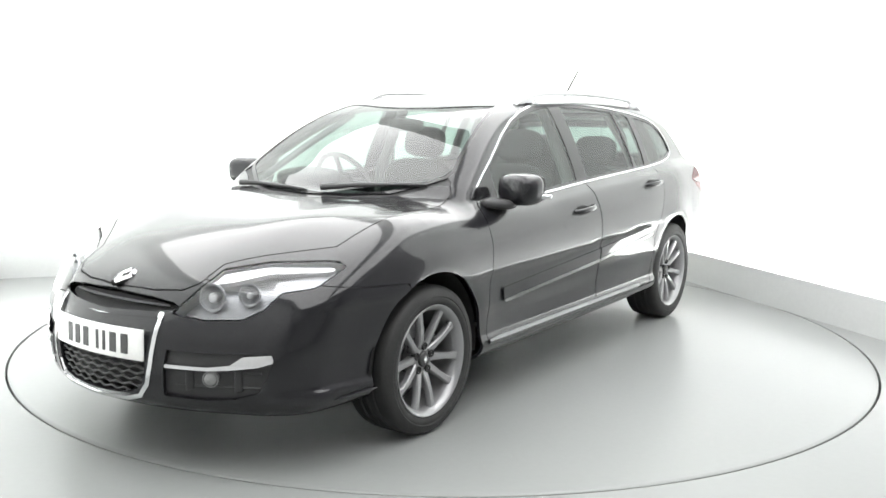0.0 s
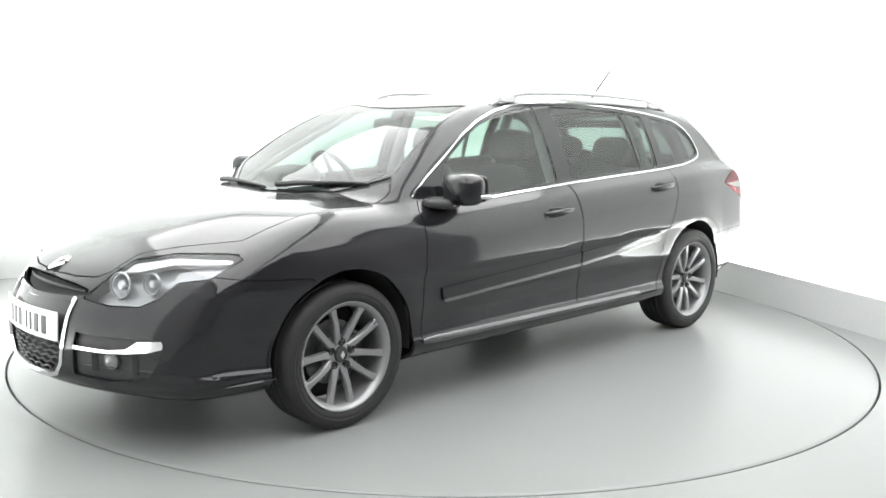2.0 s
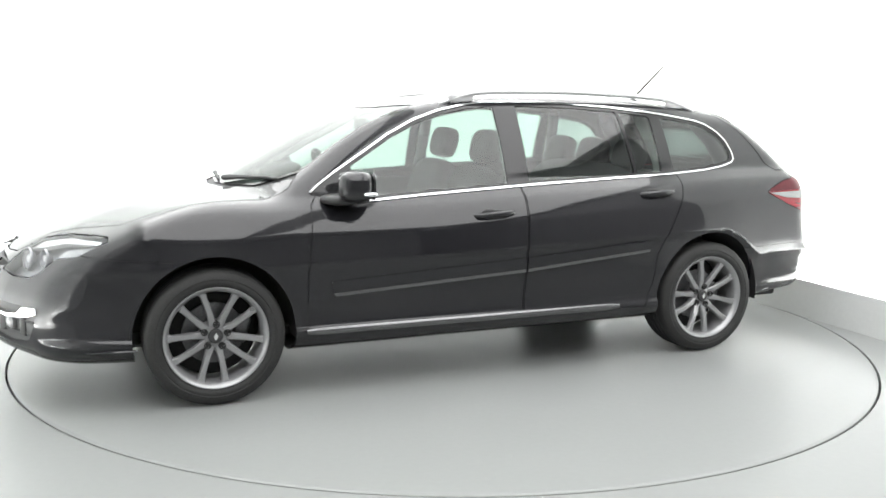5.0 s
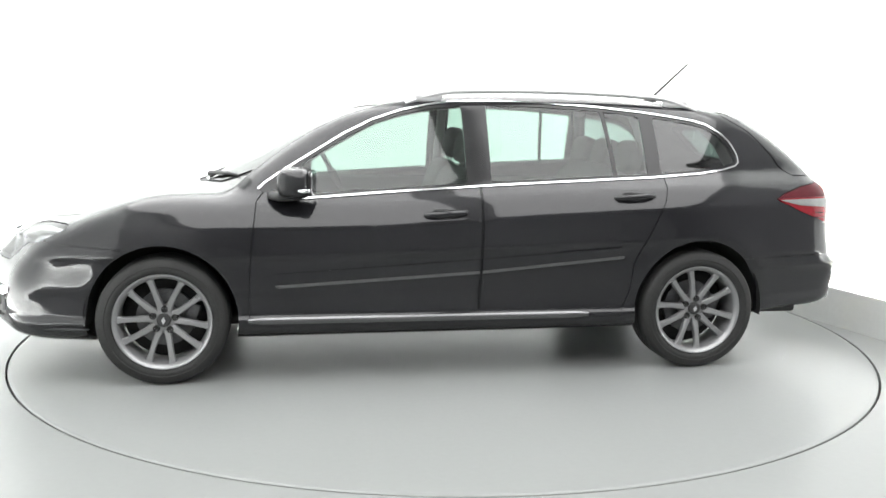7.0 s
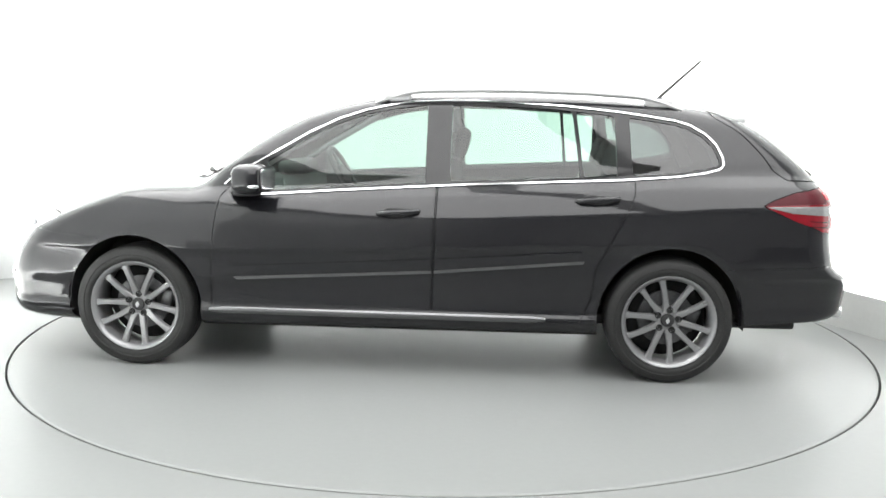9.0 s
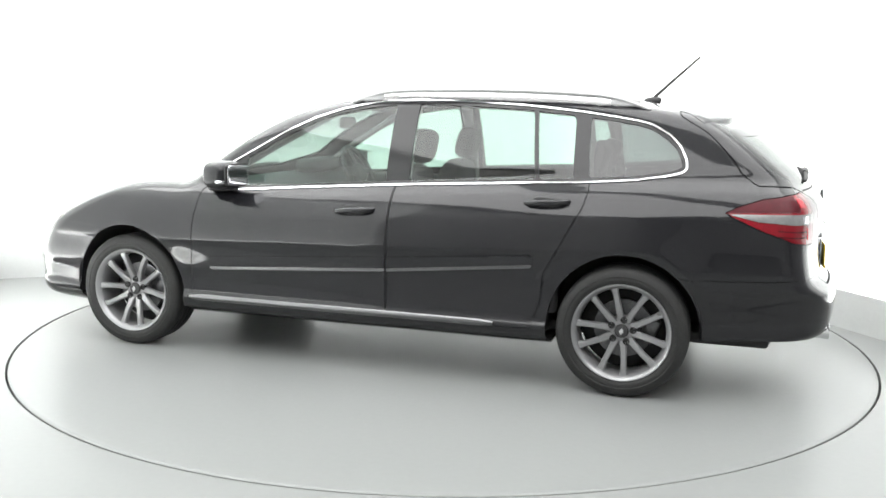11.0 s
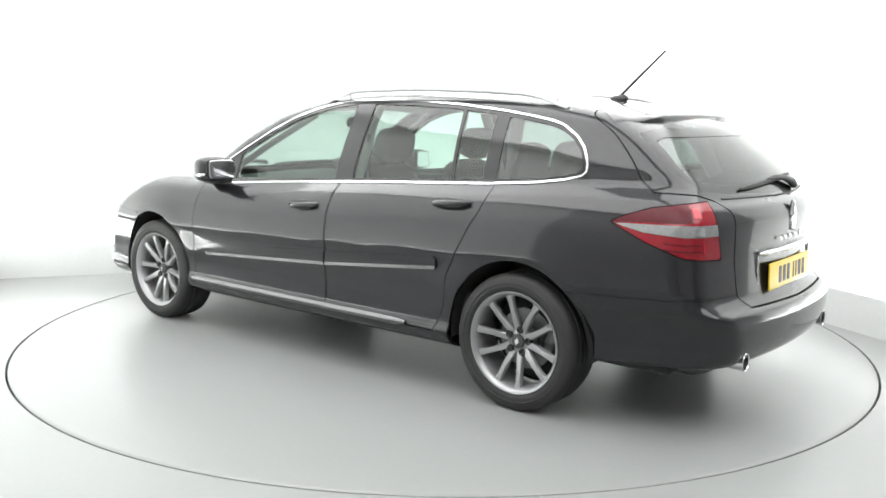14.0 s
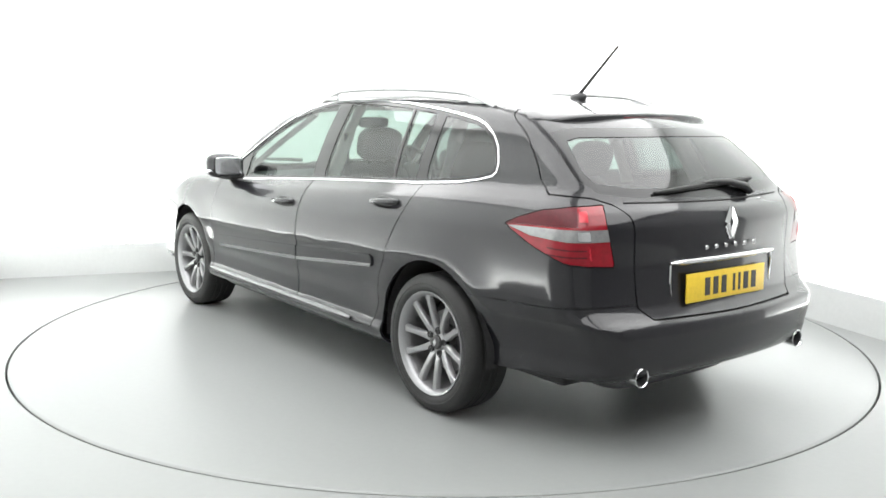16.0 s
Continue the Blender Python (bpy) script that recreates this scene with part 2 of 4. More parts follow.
# ---- the car's skin ----
# x to the front, y to the left flank, z up, from the ground between the axles
def curve(xs, ys):
    """A smooth monotone curve through the given stations."""
    xs, ys = np.array(xs, float), np.array(ys, float)
    if xs[0] > xs[-1]:
        xs, ys = xs[::-1], ys[::-1]
    h, d = np.diff(xs), np.diff(ys) / np.diff(xs)
    m = np.zeros(len(xs))
    m[0], m[-1] = d[0], d[-1]
    for i in range(1, len(xs) - 1):
        if d[i - 1] * d[i] > 0:
            w1, w2 = 2 * h[i] + h[i - 1], h[i] + 2 * h[i - 1]
            m[i] = (w1 + w2) / (w1 / d[i - 1] + w2 / d[i])

    def f(x):
        x = np.clip(x, xs[0], xs[-1])
        i = np.clip(np.searchsorted(xs, x) - 1, 0, len(xs) - 2)
        t = (x - xs[i]) / h[i]
        return ((1 + 2 * t) * (1 - t) ** 2 * ys[i] + t * (1 - t) ** 2 * h[i] * m[i]
                + t * t * (3 - 2 * t) * ys[i + 1] + t * t * (t - 1) * h[i] * m[i + 1])
    return f


def smax(a, b, r):
    k = np.maximum(r - np.abs(a - b), 0) / r
    return np.maximum(a, b) + k * k * r * 0.25


# centre line from the nose over roof to the tail
Z_TOP = curve([2.40, 2.30, 2.20, 2.10, 1.95, 1.8, 1.6, 1.4, 1.27, 1.20, 1.10, .975, .80, .63, .458, .289, .12, -.21, -.55, -.87, -1.2, -1.52, -1.83, -2.0, -2.45],
              [.55, .655, .726, .778, .840, .878, .910, .934, .949, .970, 1.036, 1.108, 1.205, 1.285, 1.350, 1.397, 1.428, 1.452, 1.457, 1.451, 1.434, 1.402, 1.355, 1.32, 1.2])
# half width over height at mid length (belt at 0.97)
HALF = curve([.15, .21, .26, .31, .35, .42, .50, .58, .63, .652, .664, .676, .690, .706, .73, .80, .86, .92, .955, .985, 1.05, 1.18, 1.30, 1.38, 1.44, 1.6],
             [.714, .804, .882, .902, .882, .880, .889, .891, .895, .901, .906, .906, .905, .904, .902, .893, .872, .838, .799, .766, .742, .686, .622, .574, .519, .344])
BELT = curve([2.4, 1.2, .9, .32, .02, -.27, -.56, -.84, -1.125, -1.4, -1.6, -2.4],
             [.93, .93, .93, .938, .955, .972, .987, 1.0, 1.012, 1.028, 1.035, 1.04])
TAPER = curve([2.4, 2.2, 2.03, 1.78, 1.5, 1.2, .6, 0, -.9, -1.4, -1.8, -2.1, -2.3, -2.45],
              [.225, .138, .087, .050, .018, .004, .001, 0, 0, .022, .078, .135, .185, .25])
X_NOSE = curve([.10, .19, .24, .30, .40, .50, .57, .63, .69, .75, 1.0], [2.14, 2.27, 2.345, 2.378, 2.385, 2.370, 2.343, 2.305, 2.255, 2.165, 1.6])
X_TAIL = curve([.15, .24, .32, .40, .48, .53, .56, .60, .75, .90, .96, 1.0, 1.06, 1.28, 1.36, 1.5],
               [2.19, 2.29, 2.35, 2.375, 2.380, 2.372, 2.335, 2.305, 2.295, 2.30, 2.278, 2.232, 2.185, 1.940, 1.835, 1.65])
BOTTOM = curve([2.4, 2.1, 1.75, 1.0, -1.0, -1.7, -2.1, -2.4], [.235, .215, .195, .205, .215, .285, .30, .315])


def bell(v, w):
    return np.exp(-(v / w) ** 2)


def bow(y):
    """How far the nose falls back from its middle at y."""
    y = np.abs(y)
    return .56 * np.minimum(y, .45) ** 2 + .56 * np.maximum(y - .45, 0)


def body(x, y, z):
    """Below zero inside the car's skin, above zero outside."""
    y = np.abs(y)
    # flares over the wheels
    flare = 0
    for cx in (1.378, -1.378):
        r = np.hypot(x - cx, (z - .32))
        flare = flare + .008 * bell(r - .39, .085) * np.clip((z - .28) * 5, 0, 1)
    zz = z - (BELT(x) - .97)
    # the waist crease drops behind the rear wheel
    drop = .15 * np.clip((-1.45 - x) / .3, 0, 1) * bell(z - .55, .18)
    zz, zl = zz + drop, z + drop
    half = HALF(np.where(zz < .8, zl + (zz - zl) * np.clip((z - .3) / .5, 0, 1), zz)) - TAPER(x) * np.where(x < 0, .65 + .45 * np.clip((.62 - z) / .2, 0, 1), 1) + flare
    side = (y - half) * .92
    sh = np.interp(x, [-.3, .2, .5, 1.0, 1.12, 1.35], [0, .03, .04, .30, .34, .05])
    crown = np.interp(x, [-2.0, -1.4, .2, .9, 1.25, 1.7, 2.1, 2.3], [.14, .085, .065, .045, .025, .010, .020, .07])
    top = z - (Z_TOP(x + sh * y * y) - crown * y * y)
    # hood flanks rise to two soft ridges
    top = top - .006 * bell(y - (.42 - .10 * (x - 1.3)), .14) * np.clip((x - 1.1) / .2, 0, 1) * np.clip((2.3 - x) / .3, 0, 1)
    top = top * (1 - .12 * bell(x - .7, .5))
    nose = (x - (X_NOSE(z) - bow(y))) * .85
    tail_k = np.interp(z, [.5, .75, 1.0, 1.3], [.17, .22, .25, .40])
    tail = (-x - (X_TAIL(z) - tail_k * y * y)) * .85
    low = BOTTOM(x) - z
    f = smax(side, top, .07)
    f = smax(f, nose, .10)
    f = smax(f, tail, .09)
    return smax(f, low, .05)


def cast(e, d, far=3.0, inside=True):
    """Distance along rays from inside the body to its skin."""
    lo, hi = np.zeros(e.shape[:-1]), np.full(e.shape[:-1], far)
    for _ in range(44):
        m = (lo + hi) / 2
        p = e + d * m[..., None]
        v = body(p[..., 0], p[..., 1], p[..., 2]) < 0
        lo, hi = np.where(v, m, lo), np.where(v, hi, m)
    return e + d * lo[..., None]


AXLE = 1.378
HUB_Z = 0.317


def grid_skin():
    """The left half of the skin as triangles."""
    zc, end = 0.62, 1.72
    nx, na, nph = 230, 62, 150
    phi = np.radians(np.linspace(-90, 90, nph + 1))
    org, ways = [], []
    for s in np.concatenate([np.linspace(-90, 0, na, endpoint=False), np.zeros(nx + 1), np.linspace(0, 90, na + 1)[1:]]):
        a = math.radians(s)
        ways.append(np.stack([np.full_like(phi, math.sin(a)), math.cos(a) * np.cos(phi), math.cos(a) * np.sin(phi)], -1))
    xs = np.concatenate([np.full(na, -end), np.linspace(-end, end, nx + 1), np.full(na, end)])
    ways = np.array(ways)
    org = np.zeros_like(ways)
    org[..., 0] = xs[:, None]
    org[..., 2] = zc
    v = cast(org, ways)
    v[:, 0, 1] = v[:, -1, 1] = 0
    m, k = v.shape[:2]
    i = np.arange(m * k).reshape(m, k)
    a, b, c, d = i[:-1, :-1].ravel(), i[1:, :-1].ravel(), i[1:, 1:].ravel(), i[:-1, 1:].ravel()
    return v.reshape(-1, 3), np.concatenate([np.stack([a, c, b], -1), np.stack([a, d, c], -1)])


def skin_normal(v):
    h = 0.004
    g = np.stack([body(*(v + h * e).T) - body(*(v - h * e).T) for e in np.eye(3)], -1)
    return g / np.maximum(np.linalg.norm(g, axis=1), 1e-9)[:, None]


def distance(p, q, poly, soft=0.0):
    """Signed distance in a plane to a polygon, below zero inside."""
    poly = np.array(poly, float)
    best, wind = np.full(p.shape, 1e9), np.zeros(p.shape, bool)
    for (ax, ay), (bx, by) in zip(poly, np.roll(poly, -1, 0)):
        ex, ey = bx - ax, by - ay
        t = np.clip(((p - ax) * ex + (q - ay) * ey) / (ex * ex + ey * ey + 1e-12), 0, 1)
        best = np.minimum(best, np.hypot(p - ax - t * ex, q - ay - t * ey))
        cond = (ay > q) != (by > q)
        xx = ax + (q - ay) * ex / np.where(ey == 0, 1e-12, ey)
        wind ^= cond & (p < xx)
    return np.where(wind, -best, best) - soft


def cut(mesh, g):
    """Divides a triangle mesh along g = 0: (inside, outside)."""
    v, f = mesh
    gv = g(v)
    gv = np.where(np.abs(gv) < 1e-6, 1e-6, gv)
    s = gv[f] < 0
    k = s.sum(1)
    inn, out = [f[k == 3]], [f[k == 0]]
    extra, made, n = [], {}, len(v)

    def mid(a, b):
        key = (a, b) if a < b else (b, a)
        if key not in made:
            t = gv[key[0]] / (gv[key[0]] - gv[key[1]])
            extra.append(v[key[0]] + t * (v[key[1]] - v[key[0]]))
            made[key] = n + len(extra) - 1
        return made[key]
    ci, co = [], []
    for tri, side in zip(f[(k == 1) | (k == 2)].tolist(), s[(k == 1) | (k == 2)].tolist()):
        lone = side.index(True) if sum(side) == 1 else side.index(False)
        a, b, c = tri[lone], tri[(lone + 1) % 3], tri[(lone + 2) % 3]
        p, q = mid(a, b), mid(a, c)
        one, two = ((ci, co) if sum(side) == 1 else (co, ci))
        one.append((a, p, q))
        two += [(p, b, c), (p, c, q)]
    if extra:
        v = np.concatenate([v, np.array(extra)])
    pack = lambda fs, more: (v, np.concatenate([fs[0], np.array(more, int).reshape(-1, 3)]))
    return pack(inn, ci), pack(out, co)


def finer(mesh, times=1):
    """Each triangle into four."""
    v, f = mesh
    used, inv = np.unique(f, return_inverse=True)
    v, f = v[used], inv.reshape(-1, 3)
    for _ in range(times):
        e = np.sort(np.concatenate([f[:, [0, 1]], f[:, [1, 2]], f[:, [2, 0]]]), 1)
        u, inv = np.unique(e, axis=0, return_inverse=True)
        inv = inv.ravel() + len(v)
        m = len(f)
        ab, bc, ca = inv[:m], inv[m:2 * m], inv[2 * m:]
        v = np.concatenate([v, (v[u[:, 0]] + v[u[:, 1]]) / 2])
        f = np.concatenate([np.stack(t, -1) for t in ((f[:, 0], ab, ca), (ab, f[:, 1], bc), (ca, bc, f[:, 2]), (ab, bc, ca))])
    return v, f


def panel(name, mesh, material, parent, label="", lift=0.0, flange=0.012, mirror="both"):
    """A piece of skin as an object, with its edge turned inward. mirror: left, right or both halves in one."""
    v, f = mesh
    if not len(f):
        return None
    used, inv = np.unique(f, return_inverse=True)
    v, f = v[used], inv.reshape(-1, 3)
    n = skin_normal(v)
    v = v + n * lift
    vs, ns, fs = [v], [n], [f]
    if flange:
        e = np.sort(np.concatenate([f[:, [0, 1]], f[:, [1, 2]], f[:, [2, 0]]]), 1)
        d = np.concatenate([f[:, [0, 1]], f[:, [1, 2]], f[:, [2, 0]]])
        _, first, cnt = np.unique(e, axis=0, return_index=True, return_counts=True)
        d = d[first[cnt == 1]]
        d = d[(v[d[:, 0], 1] > 1e-5) | (v[d[:, 1], 1] > 1e-5)]
        a, b = v[d[:, 0]], v[d[:, 1]]
        na, nb = n[d[:, 0]], n[d[:, 1]]
        fn = np.cross(b - a, na)
        fn = fn / np.maximum(np.linalg.norm(fn, axis=1), 1e-9)[:, None]
        base = len(v)
        m = len(d)
        vs += [a, b, b - nb * flange, a - na * flange]
        ns += [fn] * 4
        i = np.arange(m) + base
        fs += [np.stack([i, i + 3 * m, i + m], -1), np.stack([i + m, i + 3 * m, i + 2 * m], -1)]
    v, n, f = np.concatenate(vs), np.concatenate(ns), np.concatenate(fs)
    flip = np.array([1, -1, 1])
    if mirror == "right":
        v, n, f = v * flip, n * flip, f[:, ::-1]
    elif mirror == "both":
        f = np.concatenate([f, f[:, ::-1] + len(v)])
        v, n = np.concatenate([v, v * flip]), np.concatenate([n, n * flip])
    me = bpy.data.meshes.new(name)
    me.from_pydata(v.tolist(), [], f.tolist())
    me.shade_smooth()
    me.normals_split_custom_set_from_vertices(n.tolist())
    return link(name, me, material, parent, label)


def pair(name, mesh, material, parent, label="", **k):
    return (panel(name, mesh, material, parent, label, mirror="left", **k), panel(name, mesh, material, parent, label, mirror="right", **k))


def on_skin(x, y, z, way):
    """The skin's point on the line from an inner point along way."""
    e = np.array([[x, y, z]], float)
    d = np.array([way], float)
    return Vector(cast(e, d / np.linalg.norm(d))[0])


# outlines on the flank (x, z)
DLO = [(.925, .952), (.75, .905), (.55, .918), (.32, .934), (.02, .953), (-.27, .971), (-.56, .986), (-.84, 1.0), (-1.125, 1.013), (-1.40, 1.034),
       (-1.54, 1.055), (-1.615, 1.075), (-1.636, 1.095), (-1.632, 1.135), (-1.60, 1.20), (-1.55, 1.25), (-1.47, 1.296), (-1.40, 1.316),
       (-1.27, 1.336), (-1.12, 1.356), (-.84, 1.383), (-.55, 1.399), (-.25, 1.404), (-.10, 1.399), (.04, 1.383), (.19, 1.352),
       (.34, 1.303), (.49, 1.231), (.64, 1.141), (.80, 1.046), (.89, .985)]
FRONT_DOOR = [(.965, .305), (.957, .60), (.925, .90), (.86, .98), (.5, 1.15), (0, 1.3), (-.19, 1.3), (-.193, .9), (-.175, .305)]
REAR_DOOR = [(-.199, 1.3), (-.201, .9), (-.184, .305), (-.93, .305), (-.985, .43), (-1.00, .58), (-1.17, .90), (-1.19, .97), (-1.19, 1.25)]
SIDE_STRIP = [(.835, .478), (.85, .548), (-.20, .612), (-.93, .665), (-.945, .655), (-.945, .606), (-.20, .538)]
# outlines from above (x, y), from ahead (y, z) and round the corners (x - y, z)
WINDSCREEN = [(1.235, -.1), (1.235, 0), (1.205, .25), (1.12, .43), (1.0, .58), (.945, .635), (.90, .645), (.30, .505), (.285, .48), (.33, .36), (.39, .18), (.41, 0), (.41, -.1)]
HOOD = [(2.255, -.1), (2.255, 0), (2.235, .20), (2.20, .32), (2.157, .365), (2.047, .382), (1.928, .501), (1.759, .69), (1.5, .705), (1.2, .712), (1.0, .70), (.97, .67),
        (1.03, .585), (1.16, .43), (1.245, .25), (1.275, 0), (1.275, -.1)]
HEADLAMP = [(1.932, .600), (1.792, .684), (1.666, .746), (1.43, .773), (1.10, .783), (1.035, .779), (1.032, .765), (1.19, .701), (1.368, .681), (1.455, .626), (1.57, .589), (1.76, .584)]
SLOT = [(-.1, .656), (0, .656), (.22, .648), (.32, .636), (.345, .624), (.335, .612), (.25, .600), (0, .590), (-.1, .590)]
CENTRE = [(-.1, .578), (0, .578), (.25, .590), (.300, .592), (.300, .50), (.296, .42), (.280, .345), (.245, .296), (.18, .278), (0, .268), (-.1, .268)]
MOUTH = [(-.1, .428), (0, .428), (.272, .428), (.266, .38), (.250, .335), (.215, .305), (.15, .293), (0, .284), (-.1, .284)]
FOG_BOX = [(.352, .477), (.50, .470), (.60, .472), (.700, .476), (.706, .455), (.69, .39), (.655, .328), (.58, .303), (.50, .294), (.34, .305), (.345, .40)]
BLADE = [(.352, .426), (.50, .422), (.57, .432), (.61, .464), (.705, .474), (.708, .446), (.66, .428), (.57, .415), (.50, .409), (.352, .413)]
REAR_WINDOW = [(-.1, 1.285), (0, 1.285), (.50, 1.280), (.58, 1.262), (.625, 1.15), (.635, 1.09), (.60, 1.04), (.45, 1.022), (0, 1.012), (-.1, 1.012)]
TAILGATE = [(-.1, 1.42), (.8, 1.42), (.8, 1.035), (.64, 1.02), (.57, .995), (.53, .95), (.522, .76), (.515, .60), (.47, .553), (0, .548), (-.1, .548)]
SCUTTLE = [(1.23, -.1), (1.23, 0), (1.20, .25), (1.115, .43), (.995, .58), (.94, .635), (.965, .68), (1.03, .59), (1.16, .435), (1.247, .25), (1.278, 0), (1.278, -.1)]
TAIL_LAMP = [(.985, .905), (1.06, .935), (1.20, .972), (1.36, .99), (1.53, .998), (1.558, .90), (1.603, .762), (1.45, .768), (1.33, .778), (1.15, .832)]


def field_side(poly, grow=0.0):
    return lambda v: np.maximum(distance(v[:, 0], v[:, 2], poly) - grow, .3 - v[:, 1])


def field_top(poly, grow=0.0):
    return lambda v: np.maximum(distance(v[:, 0], v[:, 1], poly) - grow, .64 - v[:, 2])


def field_front(poly, grow=0.0):
    return lambda v: np.maximum(distance(v[:, 1], v[:, 2], poly) - grow, 1.7 - v[:, 0])


def field_back(poly, grow=0.0):
    return lambda v: np.maximum(distance(v[:, 1], v[:, 2], poly) - grow, v[:, 0] + 1.5)


GATE_EDGE = curve([.5, 1.0, 1.02, 1.05, 1.074, 1.119, 1.20, 1.272, 1.31, 1.35, 1.40, 1.5], [-1.9, -1.95, -1.95, -1.92, -1.885, -1.855, -1.785, -1.706, -1.64, -1.585, -1.575, -1.57])


def field_gate(poly, grow=0.0):
    return lambda v: np.maximum(field_back(poly, grow)(v), (v[:, 0] - GATE_EDGE(v[:, 2])) * .8 - grow)


def field_long(poly, grow=0.0):
    return lambda v: distance(v[:, 0], v[:, 2], poly) - grow


def field_head(poly, grow=0.0):
    return lambda v: np.maximum(distance(v[:, 0] - v[:, 1], v[:, 2], poly) - grow, 1.45 - v[:, 0])


def field_tail(poly, grow=0.0):
    return lambda v: np.maximum(distance(-v[:, 0] - v[:, 1], v[:, 2], poly) - grow, v[:, 0] + 1.5)


def below(g):
    return lambda v: -g(v)


def arch(v):
    g = np.full(len(v), 9.0)
    for cx in (AXLE, -AXLE):
        g = np.minimum(g, (np.hypot((v[:, 0] - cx) / .362, (v[:, 2] - .318) / .376) - 1) * .37)
    return np.maximum(g, .44 - v[:, 1])


def ring(mesh, field, poly, grow, width):
    """Cuts an outline with a band round its edge: (band, inside, rest)."""
    whole, rest = cut(mesh, field(poly, grow))
    inner, band = cut(whole, field(poly, grow - width))
    return band, inner, rest


def gap_cut(mesh, field, poly, gap=0.0028):
    inner, rest = cut(mesh, field(poly, -gap / 2))
    _, rest = cut(rest, field(poly, gap / 2))
    return inner, rest


def car_skin(car):
    m = grid_skin()
    _, m = cut(m, arch)
    whole = m
    # the side windows in their bright frame
    chrome, glasshouse, m = ring(m, field_side, DLO, .002, .0076)
    corner, chrome = cut(chrome, lambda v: np.maximum(.775 - v[:, 0], v[:, 2] - (.955 + .5 * np.maximum(v[:, 0] - .93, 0))))
    # windscreen and rear window
    seal, screen, m = ring(m, field_top, WINDSCREEN, .006, .018)
    base, m = cut(m, lambda v: np.maximum(np.maximum(.85 - v[:, 0], v[:, 0] - 1.4), np.maximum(.8 - v[:, 2], v[:, 1] - .75)))
    hood_gap, base = cut(finer(base, 1), field_top(SCUTTLE))
    m = (np.concatenate([m[0], base[0]]), np.concatenate([m[1], base[1] + len(m[0])]))
    # lamps
    lamp_f, m = gap_cut(m, field_head, HEADLAMP, .004)
    lamp_r, m = gap_cut(m, field_tail, TAIL_LAMP, .004)
    gate, m = gap_cut(m, field_gate, TAILGATE, .006)
    rear_seal, rear_glass, gate = ring(gate, field_back, REAR_WINDOW, .004, .036)
    # nose
    hood, m = gap_cut(m, field_top, HOOD, .005)
    near, m = cut(m, lambda v: 1.95 - v[:, 0])
    near = finer(near, 1)
    slot, near = cut(near, field_front(SLOT))
    m = (np.concatenate([m[0], near[0]]), np.concatenate([m[1], near[1] + len(m[0])]))
    u_band, centre, m = ring(m, field_front, CENTRE, .009, .016)
    bar, u_band = cut(u_band, lambda v: np.maximum(.574 - v[:, 2], v[:, 1] - .286))
    mouth, centre = cut(centre, field_front(MOUTH))
    fog, m = cut(m, field_front(FOG_BOX))
    blade, fog = cut(finer(fog, 2), field_front(BLADE))
    bumper, m = gap_cut(m, field_long, [(1.55, .1), (1.55, .672), (1.80, .690), (1.95, .71), (2.6, .72), (2.6, .1)], .003)
    rear, m = gap_cut(m, field_long, [(-1.6, .1), (-1.6, .588), (-2.05, .600), (-2.15, .61), (-2.6, .61), (-2.6, .1)], .003)
    # doors
    fdoor, m = gap_cut(m, field_side, FRONT_DOOR, .0045)
    rdoor, m = gap_cut(m, field_side, REAR_DOOR, .0045)
    sill, m = cut(m, lambda v: np.maximum(np.maximum(v[:, 2] - .335, np.abs(v[:, 0]) - 1.1), .45 - v[:, 1]))

    panel("body_shell", m, PAINT, car)
    panel("hood", hood, PAINT, car)
    fb = panel("front_bumper", bumper, PAINT, car, "black painted front bumper")
    rb = panel("rear_bumper", rear, PAINT, car, "black painted rear bumper")
    pair("sill", sill, PAINT, car)
    for side, sgn in (("left", 1), ("right", -1)):
        d1 = panel("front_door", fdoor, PAINT, car, mirror=side)
        d2 = panel("rear_door", rdoor, PAINT, car, mirror=side)
        # strips on the doors
        strip, _ = cut(fdoor, field_side(SIDE_STRIP))
        strip2, _ = cut(rdoor, field_side(SIDE_STRIP))
        low = lambda v: v[:, 2] - np.interp(v[:, 0], [-.945, -.20, .835], [.606, .538, .478]) - .016
        for door, s in ((d1, strip), (d2, strip2)):
            panel("protection_strip", s, PAINT, door, "black strip along the door", lift=.011, flange=.014, mirror=side)
            # metal line added for the bright reflection along the strip's lower ledge
            edge, _ = cut(s, low)
            panel("strip_glint", edge, STRIP, door, "thin metal line in place of the strip ledge's bright reflection", lift=.0135, flange=.004, mirror=side)
        panel("window_chrome", chrome, CHROME, car, "bright chrome window surround", lift=.005, flange=.012, mirror=side)
        panel("mirror_corner", corner, GLOSS, car, flange=.012, mirror=side)
        # panes between black pillars
        rest = glasshouse
        for name, poly, owner, mm in (("front_window", [(.70, .8), (.70, 1.06), (.735, 1.5), (-.125, 1.5), (-.135, .8)], d1, GLASS),
                                      ("rear_window", [(-.262, .8), (-.255, 1.5), (-.86, 1.5), (-.945, .8)], d2, GLASS),
                                      ("fixed_pane", [(-.965, .8), (-.88, 1.5), (-1.085, 1.5), (-1.115, .8)], d2, GLASS),
                                      ("quarter_window", [(-1.195, .8), (-1.155, 1.5), (-1.8, 1.5), (-1.8, .8)], car, REARGLASS)):
            pane, rest = cut(rest, lambda v, p=poly: np.maximum(field_side(p)(v), field_side(DLO, -.022)(v)))
            panel(name, pane, mm, owner, "tinted glass pane", lift=-.004, flange=.0, mirror=side)
